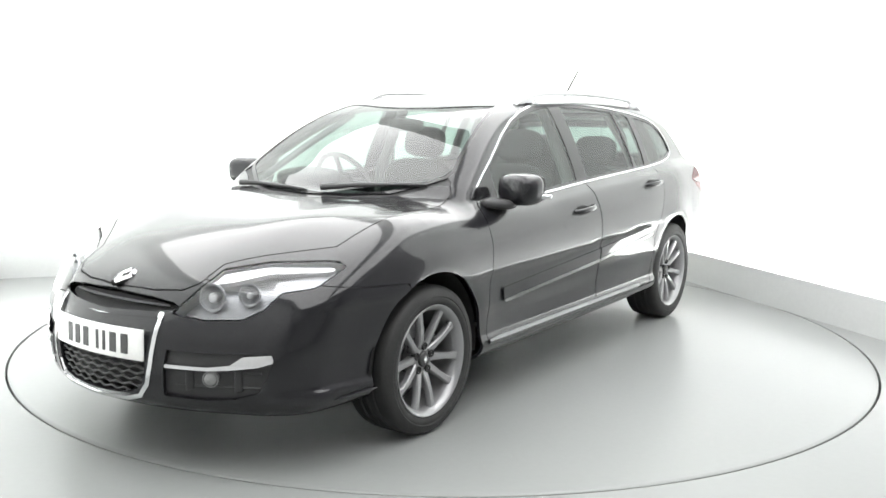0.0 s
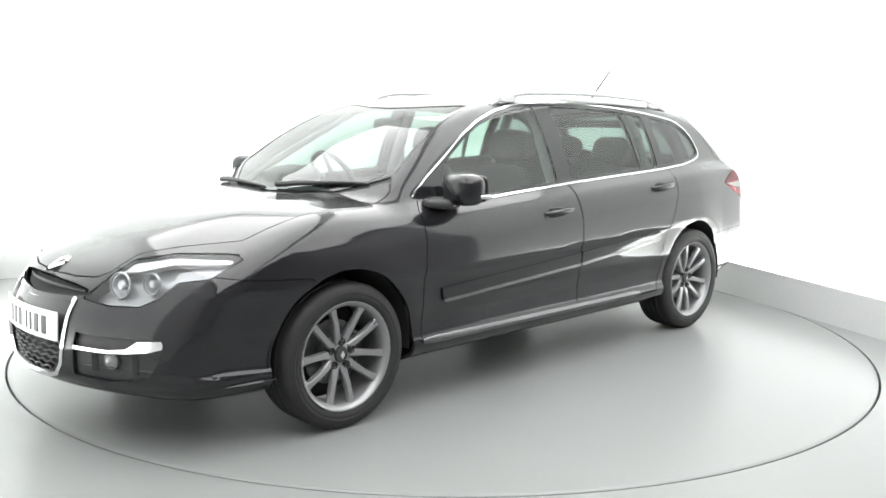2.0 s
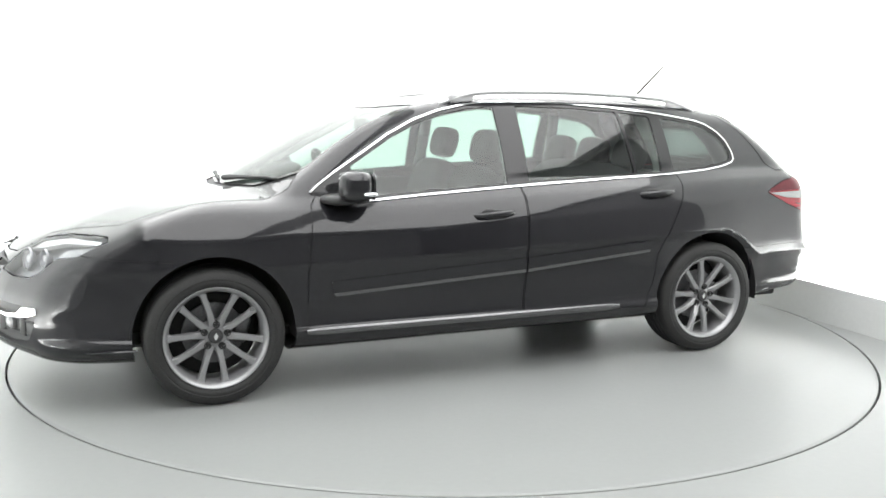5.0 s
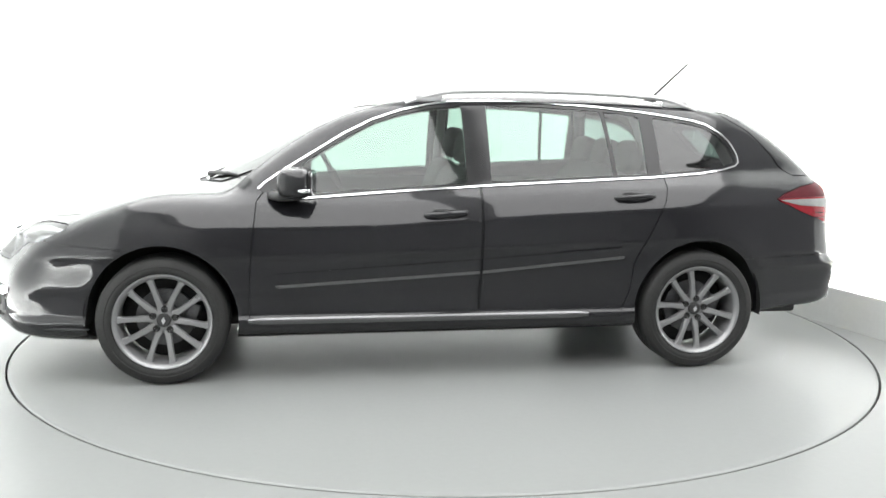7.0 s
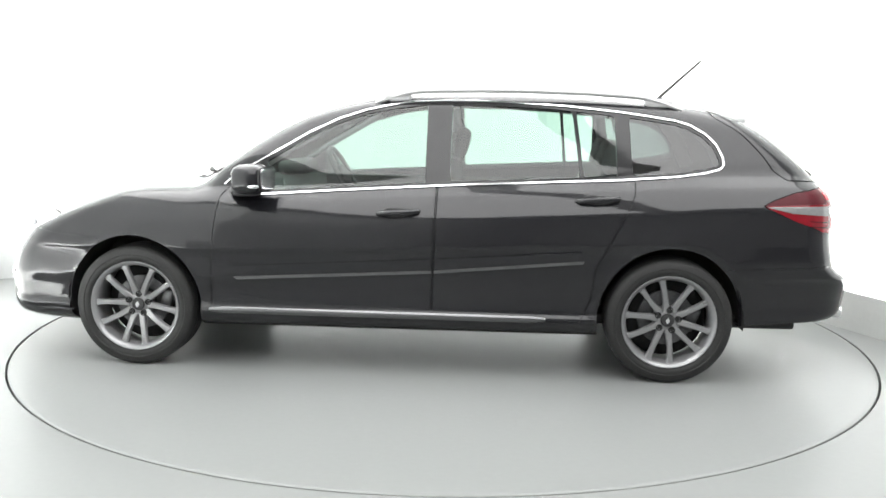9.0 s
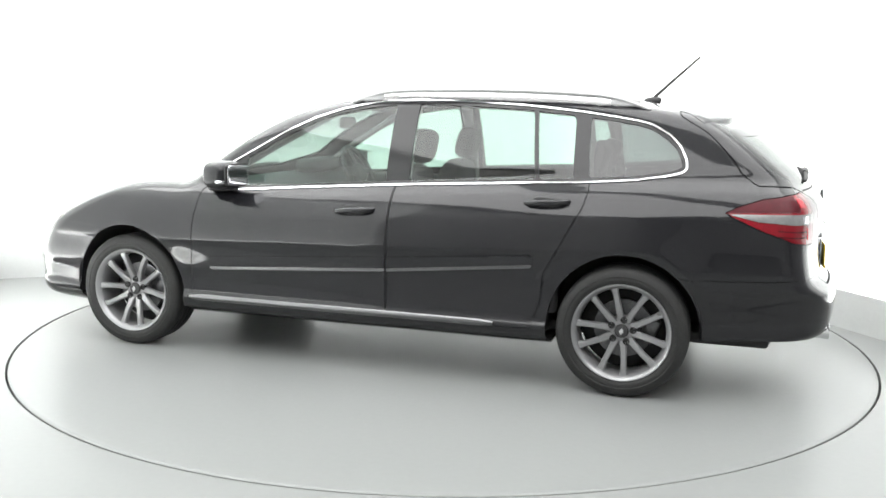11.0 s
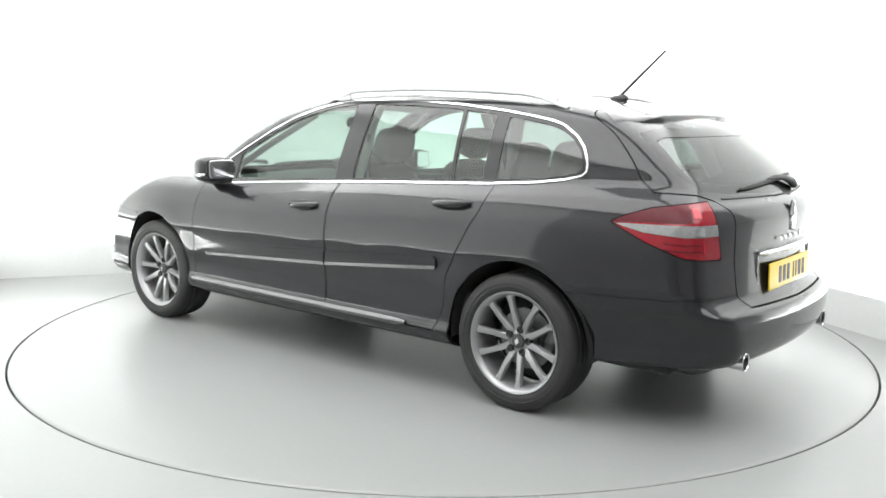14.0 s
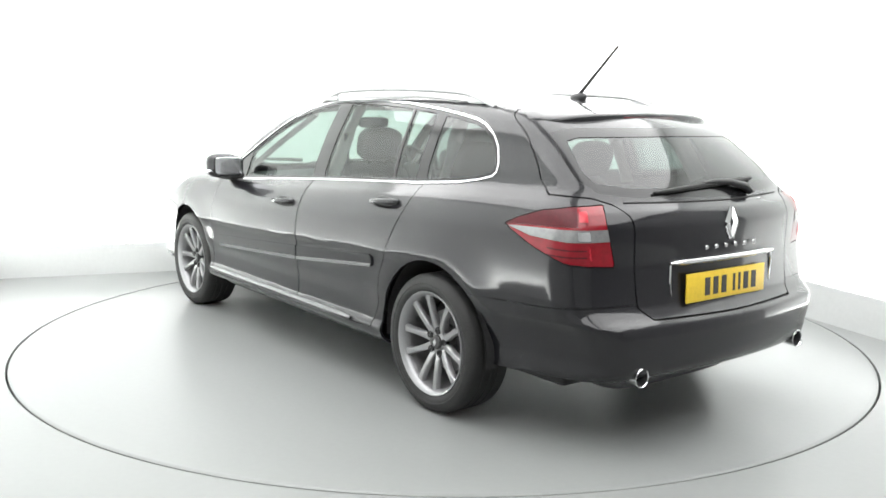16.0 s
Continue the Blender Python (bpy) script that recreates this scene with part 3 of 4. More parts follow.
        panel("window_pillar", rest, GLOSS, car, "gloss black pillar trim", lift=-.001, flange=.02, mirror=side)
        h = panel("headlamp", lamp_f, LENS, car, "clear headlamp lens", flange=.0, mirror=side)
        headlamp_inside(h, lamp_f, side, sgn)
        tail_lamp(car, lamp_r, side)
        panel("fog_recess", fog, PLASTIC, fb, lift=-.018, flange=.0, mirror=side)
        panel("fog_blade", blade, CHROME, fb, "chrome blade with a clear day lamp", lift=.006, flange=.02, mirror=side)
    panel("scuttle", hood_gap, PLASTIC, car, "black scuttle panel below the windscreen", lift=-.008, flange=0)
    panel("windscreen", screen, SCREEN, car, "clear windscreen", lift=-.003, flange=0)
    panel("screen_seal", seal, GLOSS, car, flange=.01)
    g = panel("tailgate", gate, PAINT, car, "black tailgate")
    panel("rear_screen", rear_glass, REARGLASS, g, "tinted heated rear window", lift=-.002, flange=0)
    panel("rear_seal", rear_seal, GLOSS, g, flange=.01)
    panel("grille_slot", slot, SHELL, fb, lift=-.03, flange=0)
    panel("grille_frame", u_band, CHROME, fb, "chrome grille surround", lift=.006, flange=.02)
    panel("plate_panel", bar, PAINT, fb, flange=.02)
    panel("plate_panel", centre, PAINT, fb, lift=-.004, flange=.03)
    panel("grille_back", mouth, SHELL, fb, lift=-.05, flange=0)
    # black inner shell that shows in the gaps
    keep = whole
    for fld in (field_side(DLO, .02), field_top(WINDSCREEN, .02), field_back(REAR_WINDOW, .02), field_head(HEADLAMP, .01), field_front(MOUTH), field_front(FOG_BOX), field_front(SLOT)):
        _, keep = cut(keep, fld)
    panel("inner_shell", keep, SHELL, car, lift=-.014, flange=0)
    return fb, rb, g


def headlamp_inside(lampob, mesh, side, sgn):
    inner, _ = cut(finer(mesh, 1), field_head(HEADLAMP, -.004))
    back = panel("lamp_bowl", inner, BOWL, lampob, "dark lamp housing", lift=-.055, flange=-.05, mirror=side)
    # a bright upper lip and two round reflectors
    lip, _ = cut(inner, field_head([(1.80, .70), (1.67, .738), (1.43, .764), (1.08, .769), (1.10, .757), (1.43, .744), (1.62, .715)]))
    panel("lamp_lip", lip, LIPMETAL, lampob, "bright inner lip", lift=-.012, flange=.02, mirror=side)
    low, _ = cut(inner, field_head([(1.40, .73), (1.08, .764), (1.17, .712), (1.36, .69), (1.45, .655)]))
    panel("indicator_reflector", low, BOWL, lampob, lift=-.03, flange=.02, mirror=side)
    for (x, y, z, r) in ((2.144, .425, .652, .054), (2.072, .545, .666, .044)):
        at = Matrix.Translation((x, y * sgn, z)) @ Matrix.Rotation(radians(-90 + 20 * sgn), 4, "Z") @ pose(0, 0, 0, 8)
        bm = lathe([(r * .93, .004), (r * .80, .002), (r * .62, -.012), (r * .34, -.026), (.0001, -.030)], 32)
        bmesh.ops.transform(bm, matrix=at, verts=bm.verts)
        bowl = part("reflector_bowl", bm, BOWL, lampob, "round silver reflector")
        bm = lathe([(r * .90, .004), (r, .004), (r * .99, .013), (r * .92, .013), (r * .90, .004)], 32)
        bmesh.ops.transform(bm, matrix=at, verts=bm.verts)
        part("reflector_ring", bm, BOWL, bowl, "thin bright ring")
        bm = lathe([(r * .36, -.026), (r * .36, .002), (r * .27, .008), (.0001, .011)], 24)
        bmesh.ops.transform(bm, matrix=at, verts=bm.verts)
        part("bulb_shield", bm, LIPMETAL, bowl, "small silver bulb shield")


def tail_lamp(car, mesh, side):
    mesh = finer(mesh, 2)
    base = panel("tail_lamp", mesh, RED, car, "red and clear tail lamp", flange=.02, mirror=side)
    white, _ = cut(mesh, field_tail([(1.0, .902), (1.2, .905), (1.558, .908), (1.572, .862), (1.35, .860), (1.14, .872)]))
    band = panel("clear_band", white, CLEARLAMP, base, "clear reversing band", lift=.003, flange=.01, mirror=side)
    cell, _ = cut(white, field_tail([(1.395, .898), (1.46, .901), (1.465, .866), (1.40, .866)]))
    panel("lamp_cell", cell, REFLECTOR, band, "bright reflector cell", lift=.0045, flange=.004, mirror=side)
    up, _ = cut(mesh, field_tail([(.98, .90), (.98, .95), (1.22, 1.01), (1.385, 1.01), (1.395, .918), (1.2, .914), (1.03, .909)]))
    panel("dark_band", up, SMOKED, base, "smoked dark red upper lens", lift=.002, flange=.01, mirror=side)
    for poly in ([(1.40, .935), (1.40, .972), (1.44, .975), (1.45, .935)], [(1.455, .866 - .02), (1.462, .846), (1.475, .79), (1.466, .79)]):
        bit, _ = cut(mesh, field_tail(poly))
        panel("lamp_facet", bit, BRIGHTRED, base, lift=.003, flange=.004, mirror=side)
    for d in (0, .026):
        low, _ = cut(mesh, field_tail([(1.22, .838 - d), (1.34, .832 - d), (1.45, .832 - d), (1.45, .826 - d), (1.34, .826 - d), (1.24, .831 - d)]))
        panel("lens_groove", low, DEEPRED, base, lift=.002, flange=.004, mirror=side)


# ---- wheels and small parts of the car ----
def wheel(car):
    """A ten-spoked wheel about its own y axis, outside towards +y."""
    w = new("wheel")
    w.parent = car
    tyre = lathe([(.232, -.095), (.262, -.111), (.296, -.110), (.312, -.098), (.317, -.075), (.3175, -.04), (.3135, -.037), (.3135, -.031), (.3175, -.028),
                  (.3178, -.003), (.3138, 0), (.3138, .006), (.3178, .009), (.3175, .036), (.3135, .039), (.3135, .045), (.317, .048), (.316, .078), (.311, .095), (.297, .108),
                  (.272, .1125), (.268, .110), (.262, .1115), (.246, .108), (.236, .098), (.230, .092), (.226, .05)], 96)
    part("tyre", tyre, RUBBER, w, "black road tyre")
    rim = lathe([(.222, -.09), (.216, -.06), (.206, .02), (.208, .06), (.216, .080), (.224, .088), (.232, .098), (.237, .103), (.235, .106), (.229, .104), (.221, .094), (.214, .086), (.210, .07)], 96)
    part("rim", rim, LIP, w, "bright machined wheel rim")
    bowl = lathe([(.0001, -.035), (.12, -.04), (.19, -.06), (.214, -.085)], 48)
    part("wheel_bowl", bowl, SHELL, w)
    disc = lathe([(.0001, -.004), (.07, -.004), (.075, -.012), (.142, -.012), (.142, -.03), (.07, -.03)], 64)
    part("brake_disc", disc, STEEL, w, "worn steel brake disc")
    cal = rbox((.07, .05, .13), (-.125, -.02, .02), (0, -12, 0), .015)
    part("brake_caliper", cal, STEEL, w)
    for k in range(5):
        for s in (-1, 1):
            a0, a1 = radians(126 + 72 * k + s * 19), radians(126 + 72 * k + s * 15)
            bm = bmesh.new()
            prof = []
            for t, half, y, d in ((0, .0185, .056, .035), (.22, .0155, .066, .03), (.55, .0138, .077, .026), (.85, .0150, .083, .024), (1, .0215, .084, .022)):
                r = .05 + t * .166
                a = a0 + (a1 - a0) * t
                c = Vector((r * math.cos(a), 0, r * math.sin(a)))
                tn = Vector((-math.sin(a), 0, math.cos(a)))
                prof.append([bm.verts.new(c + tn * u + Vector((0, yy, 0))) for u, yy in ((-half, y - d), (-half, y - .006), (-half * .68, y), (half * .68, y), (half, y - .006), (half, y - d))])
            for p, q in zip(prof, prof[1:]):
                for i in range(6):
                    bm.faces.new((p[i], p[(i + 1) % 6], q[(i + 1) % 6], q[i]))
            bm.faces.new(prof[0])
            bm.faces.new(prof[-1])
            part("spoke", bm, ALLOY, w)
    hub = lathe([(.070, .0), (.070, .038), (.064, .048), (.036, .055), (.033, .053)], 40)
    part("hub", hub, ALLOY, w)
    cap = lathe([(.033, .055), (.033, .061), (.029, .066), (.015, .068), (.0001, .068)], 32)
    c = part("hub_cap", cap, PLASTIC, w, "dark centre cap")
    bm = slab([(0, -.019), (.011, 0), (0, .019), (-.011, 0)], 0, .003)
    bmesh.ops.transform(bm, matrix=pose(0, .071, 0, 90), verts=bm.verts)
    part("cap_emblem", bm, CHROME, c)
    for k in range(5):
        a = radians(90 + 72 * k)
        bm = lathe([(.0165, .040), (.0165, .061), (.0145, .0635), (.010, .057), (.0001, .057)], 16)
        bmesh.ops.translate(bm, verts=bm.verts, vec=(.055 * math.cos(a), .001, .055 * math.sin(a)))
        part("wheel_bolt", bm, SHELL, w)
    return w


def wheels(car):
    one = wheel(car)
    y = .772
    one.matrix_basis = pose(AXLE, y, HUB_Z, 0, -5, 0)
    copy_thing(one, pose(-AXLE, y, HUB_Z, 0, -10, 0))
    copy_thing(one, pose(AXLE, -y, HUB_Z, 0, 0, 180))
    copy_thing(one, pose(-AXLE, -y, HUB_Z, 0, 0, 180))
    for cx in (AXLE, -AXLE):
        for s in (1, -1):
            bm = bmesh.new()
            prev = None
            for i in range(33):
                a = radians(-6 + 192 * i / 32)
                px, pz = cx + .372 * math.cos(a), .318 + .386 * math.sin(a)
                row = [bm.verts.new((px, s * yy, pz)) for yy in (.85, .70, .50)]
                row.append(bm.verts.new((cx + .05 * math.cos(a), s * .50, .318 + .05 * math.sin(a))))
                if prev:
                    for k in range(3):
                        bm.faces.new((prev[k], prev[k + 1], row[k + 1], row[k]))
                prev = row
            part("wheel_arch_liner", bm, SHELL, car)


def mirror(car, s):
    m = part("door_mirror", blob((.165, .205, .150), (.735, .910 * s, .996), (0, 0, -14 * s), .62, .66), PAINT, car, "black door mirror with a clear indicator")
    part("mirror_base", blob((.15, .17, .05), (.79, .825 * s, .928), (0, 0, 20 * s), .6, .6, 20, 12), PLASTIC, m)
    rim = blob((.020, .186, .126), (.656, .908 * s, .997), (0, 0, -10 * s), .4, .45, 28, 12)
    part("mirror_rim", rim, GLOSS, m)
    part("mirror_glass", blob((.012, .168, .108), (.6495, .906 * s, .998), (0, 0, -10 * s), .35, .4, 28, 12), REFLECTOR, m, "mirror glass")
    part("indicator_lens", blob((.085, .05, .024), (.700, 1.006 * s, .966), (0, 0, -50 * s), .6, .7, 18, 10), REFLECTOR, m, "clear indicator lens")


def handle(car, x, z, s):
    at = on_skin(x, 0, z, (0, 1, 0))
    yy = at.y * s
    bm = blob((.15, .026, .066), (x - .005, yy - .006 * s, z - .004), (0, -4, 0), .5, .8, 24, 10)
    part("handle_cup", bm, SHELL, car, "recessed cup behind the handle")
    bm = tube([(x + .105, yy - .004 * s, z), (x + .08, yy + .020 * s, z + .003), (x + .02, yy + .032 * s, z + .008), (x - .06, yy + .030 * s, z + .013), (x - .10, yy + .012 * s, z + .015), (x - .108, yy - .006 * s, z + .016)],
              [.009, .011, .012, .012, .011, .009], 12, 1.25)
    part("door_handle", bm, PAINT, car, "black pull handle")


def nose_x(z, y):
    return float(X_NOSE(np.array(z))) - float(bow(np.array(y)))


def front_details(car, fb):
    # emblem and plates
    bm = bmesh.new()
    for a, b in (((0, .056), (.036, 0)), ((.036, 0), (0, -.056)), ((0, -.056), (-.036, 0)), ((-.036, 0), (0, .056))):
        tube_ = tube([(0, a[0], a[1]), (0, b[0], b[1])], .021, 8, .9)
        tmp = bpy.data.meshes.new("tmp")
        tube_.to_mesh(tmp)
        tube_.free()
        bm.from_mesh(tmp)
        bpy.data.meshes.remove(tmp)
    bmesh.ops.scale(bm, vec=(.40, .86, 1.04), verts=bm.verts)
    shape = bpy.data.meshes.new("emblem_shape")
    bm.to_mesh(shape)
    bm.free()
    shape.shade_smooth()
    e = link("front_emblem", shape, CHROME, car, "chrome lozenge emblem")
    p = on_skin(1.9, 0, .62, (.968, 0, .25))
    n = skin_normal(np.array([[p.x, 0, p.z]]))[0]
    e.matrix_basis = Matrix.Translation((p.x, 0, p.z)) @ pose(0, 0, 0, 0, -math.degrees(math.atan2(n[2], n[0])) - 15, 0)
    bed = slab([(0, -.074), (.047, 0), (0, .074), (-.047, 0)], -.012, .004)
    bmesh.ops.transform(bed, matrix=Matrix.Rotation(radians(90), 4, "Y") @ Matrix.Rotation(radians(90), 4, "Z"), verts=bed.verts)
    part("emblem_bed", bed, SHELL, e, "black bed under the emblem", smooth=False)
    e2 = link("rear_emblem", shape.copy(), CHROME, car, "chrome lozenge emblem")
    e2.matrix_basis = Matrix.Translation(on_skin(-1.7, 0, .905, (-1, 0, 0))) @ pose(0, 0, 0, 0, 4, 0)
    plate = part("front_plate", plate_shape(.54, .118, .50), PLATE_W, fb, "white front number plate")
    plate.matrix_basis = pose(nose_x(.487, 0) + .007, 0, .487, 0, -2, 0)
    plate_marks(plate, 1, .50)
    # lower grille: wavy slats
    for k in range(6):
        z = .302 + .0235 * k
        yy = np.interp(z, [.285, .30, .335, .38, .43], [.14, .20, .245, .262, .27])
        pts = []
        for i in range(41):
            y = -yy + 2 * yy * i / 40
            pts.append((nose_x(z, y) - .022, y, z + .005 * math.sin(y * 95 + k * math.pi)))
        part("grille_slat", tube(pts, .0055, 6, .9), PLASTIC, fb)
    part("grille_slat", tube([(nose_x(.622, y) - .034, y, .622 - .06 * y * y) for y in np.linspace(-.29, .29, 17)], .008, 6, .7), PLASTIC, fb)
    for s in (1, -1):
        bm = lathe([(.031, -.02), (.031, .002), (.027, .003), (.0255, -.003), (.023, .004), (.014, .009), (.0001, .011)], 32)
        bmesh.ops.transform(bm, matrix=Matrix.Translation((nose_x(.377, .505) - .004, .505 * s, .377)) @ Matrix.Rotation(radians(-90 + 28 * s), 4, "Z"), verts=bm.verts)
        part("fog_lamp", bm, CLEARLAMP, fb, "round clear fog lamp")
        for dy, w in ((-.075, .02), (.085, .02)):
            y = (.50 + dy)
            part("fog_rib", rbox((.03, w, .085), (nose_x(.372, y) - .020, y * s, .372), (0, 0, -35 * s), .005), PLASTIC, fb)
        for zz in (.315, .345, .40):
            pts = [(nose_x(zz, y) - (.022 if zz > .32 else .028), y * s, zz) for y in np.linspace(.37, .66 - max(0, .345 - zz), 12)]
            part("fog_slat", tube(pts, .006, 6), PLASTIC, fb)
        # satin sill strip between the wheels
        pts = [on_skin(x, 0, .318, (0, s, 0)) + Vector((0, .004 * s, 0)) for x in np.linspace(.97, -.76, 24)]
        part("sill_strip", tube(pts, [.008] + [.014] * 22 + [.008], 10, 1.3), STRIP, car, "satin metal sill strip")
        # bright lower lip by the wheel
        pts = [on_skin(x, 0, .285, (0, s, 0)) + Vector((0, .002 * s, 0)) for x in (1.72, 1.76, 1.82, 1.88, 1.93)]
        part("bumper_lip", tube(pts, [.004, .011, .011, .009, .004], 8, .8), PAINT, fb)
    for a, b in (((1.20, .10), (1.02, .585)), ((1.15, -.50), (1.215, .02))):
        n = 9
        pts = []
        for i in range(n):
            x, y = a[0] + (b[0] - a[0]) * i / (n - 1), a[1] + (b[1] - a[1]) * i / (n - 1)
            pts.append(on_skin(x, y, .7, (0, 0, 1)) + Vector((.010, 0, .007 + .010 * max(0, 1 - i / 4))))
        w = part("windscreen_wiper", tube(pts, [.015, .014, .012, .010, .009, .008, .007, .006, .0045], 8), PLASTIC, car, "black wiper blade")
        part("wiper_rubber", tube([(p[0] - .007, p[1], p[2] - .008) for p in pts], .004, 6), RUBBER, w)


def plate_shape(w, h, bend=0.0):
    bm = rbox((.008, w, h), r=.003)
    if bend:
        long = [e for e in bm.edges if abs(e.verts[0].co.y - e.verts[1].co.y) > w / 2]
        bmesh.ops.subdivide_edges(bm, edges=long, cuts=15, use_grid_fill=True)
        for v in bm.verts:
            v.co.x -= bend * v.co.y ** 2
    return bm


def plate_marks(plate, way, bend=0.0):
    """Plain bars in place of the characters."""
    y = -.205
    for k in range(7):
        wid = .034 if k not in (2, 3) else .016
        c = -(y + wid / 2) * way
        bar = rbox((.003, wid, .074), (.0045 * way - bend * c * c, c, -.002), (0, 0, math.degrees(2 * bend * c)), r=.001, seg=1)
        part("plate_bar", bar, INK, plate)
        y += wid + (.045 if k == 3 else .022)


def rear_details(car, rb, gate):
    # spoiler over the rear window
    bm = bmesh.new()
    prev = None
    for u in np.linspace(-1, 1, 41):
        w = abs(u)
        xe, ze, th = -1.842 + .134 * w ** 4, 1.347 - .020 * w * w - .046 * w ** 7, .034 - .020 * w ** 8
        z0 = on_skin(-1.576, .528 * u, 1.1, (0, 0, 1)).z
        sect = []
        for t in (0, .2, .4, .6, .8, .93):
            x, y = -1.576 + (xe + 1.576) * t, (.528 + .078 * t) * u
            z = z0 + (ze - z0) * t + .030 * t * (1 - t)
            sect.append((x, y, max(z, on_skin(x, y, 1.05, (0, 0, 1)).z + .0015) + .001))
        ye = .606 * u
        sect += [(xe + .004, ye, ze), (xe, ye, ze - .007), (xe + .003, ye, ze - .007 - th * .8), (xe + .035, ye, ze - .012 - th), (-1.72 + .03 * w, .59 * u, ze - .045), (-1.60, .528 * u, z0 - .05)]
        row = [bm.verts.new(q) for q in sect]
        if prev:
            for i in range(12):
                bm.faces.new((prev[i], prev[(i + 1) % 12], row[(i + 1) % 12], row[i]))
        else:
            bm.faces.new(row)
        prev = row
    bm.faces.new(prev)
    sp = part("roof_spoiler", bm, PAINT, gate, "black roof spoiler")
    part("brake_light", rbox((.012, .34, .016), (-1.837, 0, 1.327), r=.004), DEEPRED, sp, "high brake light")
    # number plate with its bright surround
    part("gate_handle", tube([(-2.306 + .22 * y * y, y, .766 - .03 * y * y) for y in np.linspace(-.355, .355, 21)], [.006, .013] + [.0165] * 17 + [.013, .006], 10, .8), CHROME, gate, "chrome grip bar above the plate")
    for s in (1, -1):
        part("plate_surround", tube([(-2.301 + .22 * y * y, y * s, z) for y, z in ((.35, .755), (.348, .68), (.335, .61), (.29, .578), (.2, .570), (0, .566))], .0045, 8), CHROME, gate)
    plate = part("rear_plate", plate_shape(.54, .120), PLATE_Y, gate, "yellow rear number plate")
    plate.matrix_basis = pose(-2.304, .012, .655, 0, 2, 0)
    plate_marks(plate, -1)
    for k in range(6):
        part("model_badge", rbox((.004, .021, .017), (-2.304, .160 - .065 * k, .815), r=.003, seg=1), CHROME, gate, "small chrome badge bar")
    # rear wiper
    def on_glass(y, z, lift):
        return on_skin(-1.7, y, z, (-1, 0, 0)) + Vector((-lift * .8, 0, lift * .6))
    w = part("rear_wiper", tube([on_glass(y, z, h) for y, z, h in ((-.24, 1.012, .016), (-.20, 1.030, .026), (-.10, 1.052, .026), (.0, 1.060, .022), (.06, 1.058, .014))], [.020, .022, .016, .011, .008], 10, .8), PLASTIC, gate, "black rear wiper arm")
    part("wiper_blade", tube([on_glass(.36 - .70 * t, 1.030 + .034 * t + .024 * t * (1 - t), .009) for t in np.linspace(0, 1, 9)], [.006] + [.011] * 7 + [.006], 8), RUBBER, w)
    part("glass_seal", tube([on_glass(y, .995 + .012 * abs(y), 0) for y in np.linspace(-.52, .52, 25)], .0045, 6), RUBBER, gate, "thin black seal under the rear window")
    # bumper ledge, lower diffuser and exhausts
    for s in (1, -1):
        bm = lathe([(.031, .12), (.038, .0), (.0395, -.004), (.037, -.007), (.034, -.003)], 32)
        bmesh.ops.transform(bm, matrix=Matrix.Translation((-2.315, .545 * s, .335)) @ Matrix.Rotation(radians(-90), 4, "Z"), verts=bm.verts)
        ex = part("exhaust_tip", bm, CHROME, rb, "round chrome exhaust tip")
        part("exhaust_pipe", tube([(-2.25, .545 * s, .335), (-2.12, .53 * s, .31), (-1.98, .47 * s, .275)], .027, 12), STEEL, rb)
        bm = lathe([(.034, -.003), (.031, .012), (.028, .10), (.0001, .10)], 32)
        bmesh.ops.transform(bm, matrix=Matrix.Translation((-2.315, .545 * s, .335)) @ Matrix.Rotation(radians(-90), 4, "Z"), verts=bm.verts)
        part("exhaust_bore", bm, SHELL, ex)


def underside(car):
    part("exhaust_silencer", blob((.34, .92, .17), (-1.93, 0, .262), (0, -3, 0), .5, .45, 36, 14), STEEL, car, "grey steel silencer box")
    part("rear_axle_beam", tube([(-1.40, -.62, .26), (-1.34, -.3, .24), (-1.34, .3, .24), (-1.40, .62, .26)], .035, 10), SHELL, car)
    part("exhaust_run", tube([(-1.80, .12, .25), (-1.2, .10, .21), (-.4, .06, .20), (.6, .04, .20)], .028, 10), STEEL, car)
    for s in (1, -1):
        part("trailing_arm", tube([(-1.36, .60 * s, .27), (-1.10, .52 * s, .25), (-.92, .48 * s, .24)], .03, 10), SHELL, car)


def roof_details(car):
    for s in (1, -1):
        pts, rad = [], []
        for x in np.linspace(.16, -1.44, 41):
            y = np.interp(x, [-1.44, -.9, -.2, .16], [.568, .568, .558, .520])
            z = float(Z_TOP(np.array(x))) - .08 * y * y - .006
            u = max(0, min((.16 - x) / .26, (x + 1.44) / .26, 1))
            pts.append((x, y * s, z - .010 + .044 * math.sin(math.pi / 2 * u)))
            rad.append(.013 + .004 * u)
        rail = part("roof_rail", tube(pts, rad, 12, .8), SATIN, car, "satin silver roof rail")
        for x in (.04, -1.32):
            y = float(np.interp(x, [-1.44, -.9, -.2, .16], [.568, .568, .558, .520]))
            z = float(Z_TOP(np.array(x))) - .08 * y * y
            part("rail_foot", blob((.15, .020, .044), (x, y * s, z + .006), (0, 0, 0), .6, .6, 18, 10), SATIN, rail)
    b = part("antenna_foot", blob((.10, .045, .045), (-1.40, 0, 1.420), (0, 8, 0), .8, .8, 20, 10), PLASTIC, car, "black antenna foot")
    part("antenna_mast", tube([(-1.41, 0, 1.44), (-1.50, 0, 1.525), (-1.64, 0, 1.655)], [.009, .0075, .0055], 8), PLASTIC, b, "thin black antenna mast")


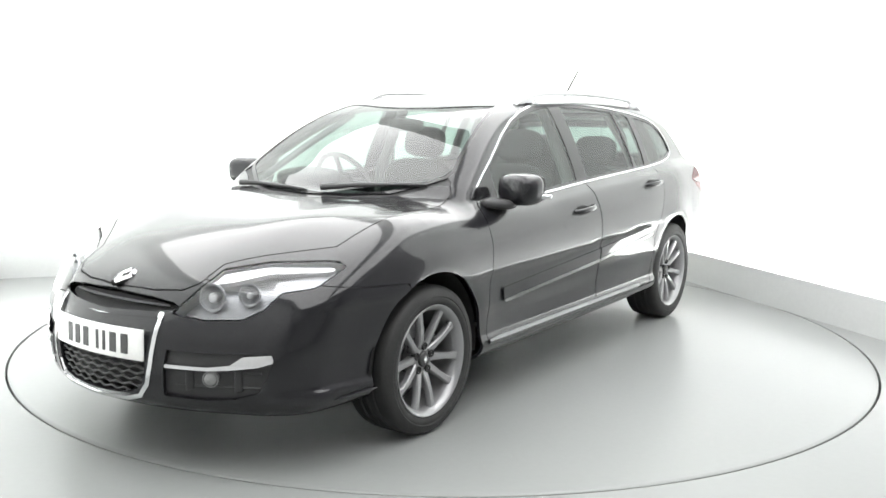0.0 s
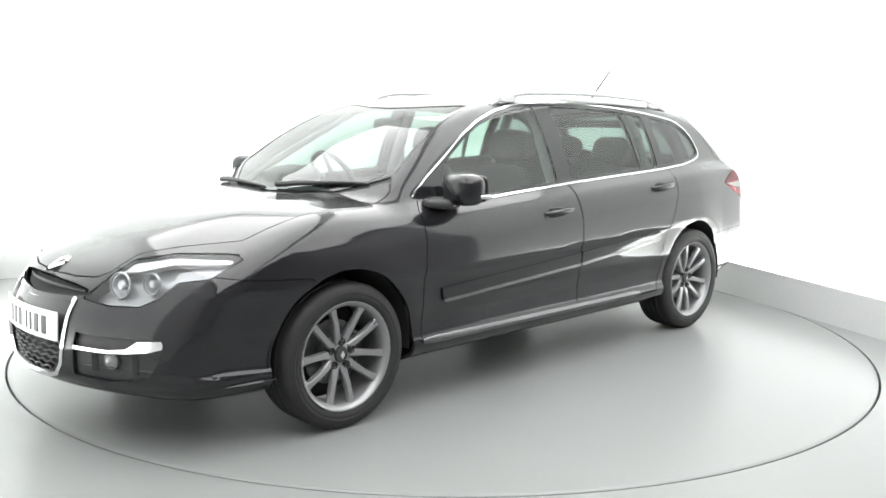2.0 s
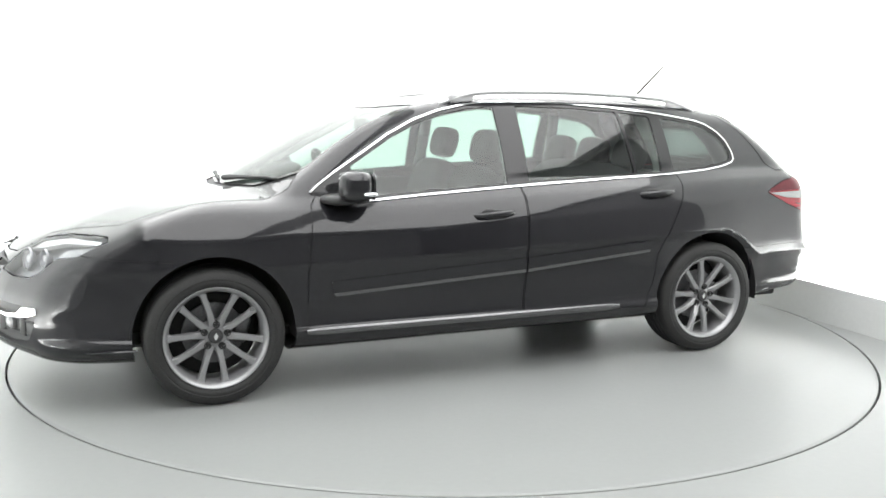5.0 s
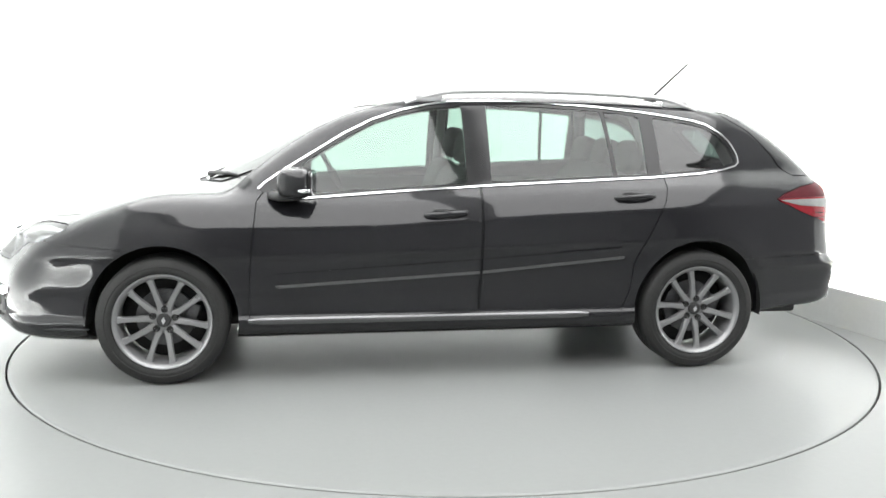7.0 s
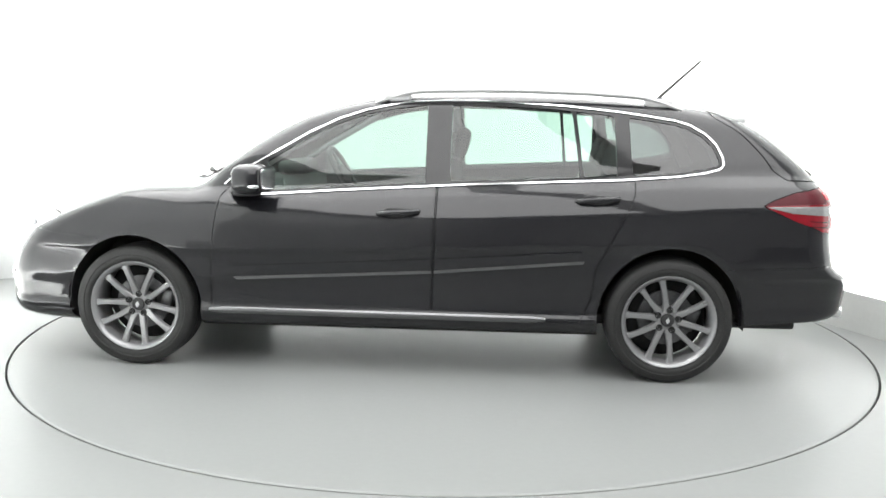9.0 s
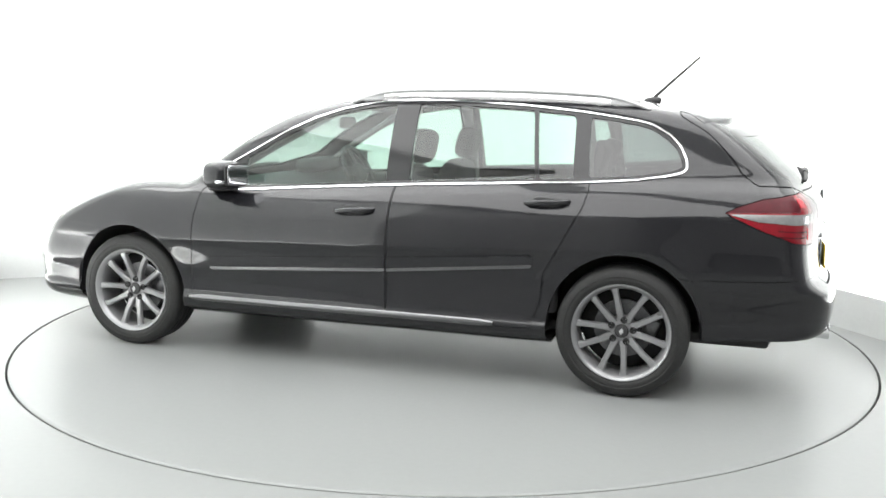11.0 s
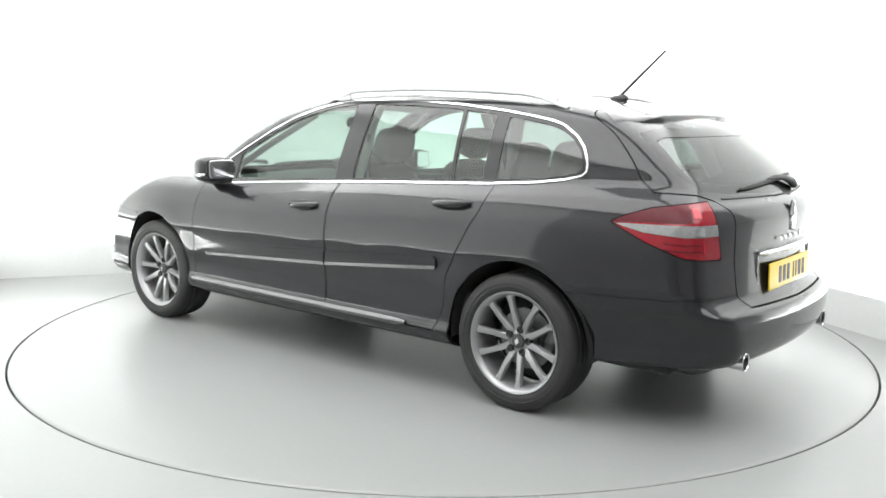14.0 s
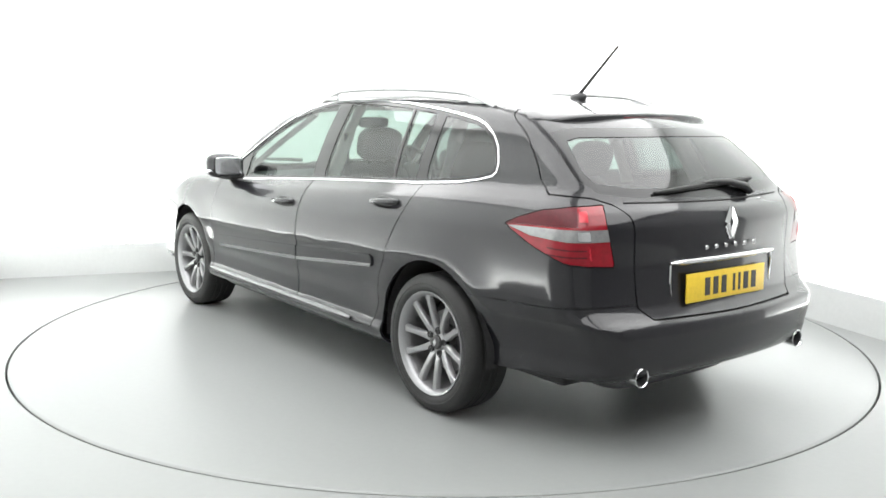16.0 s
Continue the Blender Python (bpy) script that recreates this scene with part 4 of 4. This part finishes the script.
# ---- the cabin ----
def seat(car, y, x, wide=.50, back_z=.98, tilt=-14, headrests=(0,)):
    s = part("seat_cushion", blob((.52, wide, .20), (x + .26, y, .42), (0, -6, 0), .5, .5), CLOTH, car, "dark cloth seat cushion")
    part("seat_backrest", blob((.17, wide, .64), (x - .03, y, .74), (0, tilt, 0), .55, .45), CLOTH, s, "dark cloth backrest")
    for h in headrests:
        part("headrest", blob((.11, .28, .19), (x - .15, y + h, back_z + .175), (0, tilt, 0), .6, .55), CLOTH, s, "dark padded headrest")
        for d in (.06, -.06):
            part("headrest_post", tube([(x - .14, y + h + d, back_z + .13), (x - .11, y + h + d, back_z - .02)], .006, 8), STEEL, s)


def cabin(car):
    seat(car, .36, -.05)
    seat(car, -.36, -.10)
    seat(car, 0, -.98, 1.28, .93, -16, (.40, 0, -.40))
    d = part("dashboard", dash(), TRIM, car, "dark dashboard")
    part("instrument_hood", blob((.22, .36, .10), (.80, -.37, .985), (0, 6, 0), .6, .6), TRIM, d)
    sw = bmesh.new()
    n, k = 40, 10
    rows = []
    for i in range(n):
        a = 2 * math.pi * i / n
        rows.append([sw.verts.new(((.185 + .015 * math.cos(b)) * math.cos(a), (.185 + .015 * math.cos(b)) * math.sin(a), .015 * math.sin(b))) for b in (2 * math.pi * j / k for j in range(k))])
    for i in range(n):
        for j in range(k):
            sw.faces.new((rows[i][j], rows[(i + 1) % n][j], rows[(i + 1) % n][(j + 1) % k], rows[i][(j + 1) % k]))
    w = part("steering_wheel", sw, TRIM, car, "dark three-spoke steering wheel")
    w.matrix_basis = Matrix.Translation((.50, -.37, .94)) @ pose(0, 0, 0, 0, -62, 0)
    for a in (0, 180, 270):
        part("wheel_spoke", rbox((.16, .035, .012), (.09 * math.cos(radians(a + 90)), .09 * math.sin(radians(a + 90)), 0), (0, 0, a + 90), .004), TRIM, w)
    part("wheel_pad", blob((.13, .14, .05), (0, 0, 0), e1=.7, e2=.7, nu=20, nv=10), TRIM, w)
    part("interior_mirror", blob((.03, .23, .07), (.42, 0, 1.27), (0, -8, 0), .5, .6, 20, 10), TRIM, car, "interior mirror")
    part("cabin_floor", rbox((3.2, 1.40, .06), (-.45, 0, .285), r=.02), SHELL, car)
    part("load_floor", rbox((.95, 1.16, .05), (-1.68, 0, .66), r=.015), TRIM, car, "dark load floor")
    part("load_cover", rbox((.62, 1.14, .02), (-1.52, 0, .955), r=.006), TRIM, car, "dark load cover")
    part("centre_console", rbox((.9, .20, .34), (.30, 0, .45), r=.03), TRIM, car)
    # headlining and pillars
    bm = bmesh.new()
    prev = None
    for x in np.linspace(.33, -1.66, 30):
        row = []
        for y in np.linspace(-.52, .52, 15):
            row.append(bm.verts.new((x, y, float(Z_TOP(np.array(x))) - .09 * y * y - .04)))
        if prev:
            for i in range(14):
                bm.faces.new((prev[i], row[i], row[i + 1], prev[i + 1]))
        prev = row
    part("headlining", bm, LINER, car, "pale grey headlining")
    for s in (1, -1):
        for pts, r in (([(-.20, .72 * s, .55), (-.20, .675 * s, .97), (-.20, .575 * s, 1.20), (-.20, .485 * s, 1.37)], .035),
                       ([(-1.17, .66 * s, .98), (-1.15, .565 * s, 1.20), (-1.12, .485 * s, 1.34)], .035),
                       ([(.90, .66 * s, .95), (.60, .575 * s, 1.14), (.28, .50 * s, 1.32)], .018),
                       ([(-1.70, .58 * s, 1.03), (-1.62, .53 * s, 1.20), (-1.52, .47 * s, 1.32)], .045)):
            part("inner_pillar", tube(pts, r, 10), LINER, car, "pale grey pillar lining")
        for x0, x1 in ((.86, -.16), (-.24, -1.05)):
            part("door_card", rbox((x0 - x1, .05, .56), ((x0 + x1) / 2, .745 * s, .64), (2 * s, 0, 0), .02), TRIM, car, "dark door lining")
        part("belt", tube([(-.23, .60 * s, 1.22), (-.20, .58 * s, .95), (-.12, .55 * s, .62)], .016, 6, .25), CLOTH, car, "dark seat belt")


def dash():
    bm = bmesh.new()
    prev = None
    for y in np.linspace(-.70, .70, 29):
        row = [bm.verts.new((x - .42 * y * y * k, y, z)) for x, z, k in ((1.16, .915, 1), (.95, .945, .8), (.78, .93, .4), (.70, .87, .1), (.72, .62, 0), (.80, .40, 0))]
        if prev:
            for i in range(5):
                bm.faces.new((prev[i], prev[i + 1], row[i + 1], row[i]))
        prev = row
    return bm


def estate_car():
    car = tagged(new("estate_car"), "glossy black estate car with chrome window trim and grey alloy wheels", "car")
    fb, rb, gate = car_skin(car)
    wheels(car)
    for s in (1, -1):
        mirror(car, s)
        handle(car, -.005, .832, s)
        handle(car, -1.00, .915, s)
    front_details(car, fb)
    rear_details(car, rb, gate)
    roof_details(car)
    underside(car)
    cabin(car)
    return car


car = estate_car()


def motions():
    spin, drive = [], []
    for t, deg in TURN:
        spin.append((t, pose(0, 0, 0, 0, 0, deg)))
        drive.append((t, pose(0, 0, 0, 0, 0, 180 + deg) @ Matrix.Translation((*OFF, 0))))
    walk(table, spin)
    walk(car, drive)


motions()
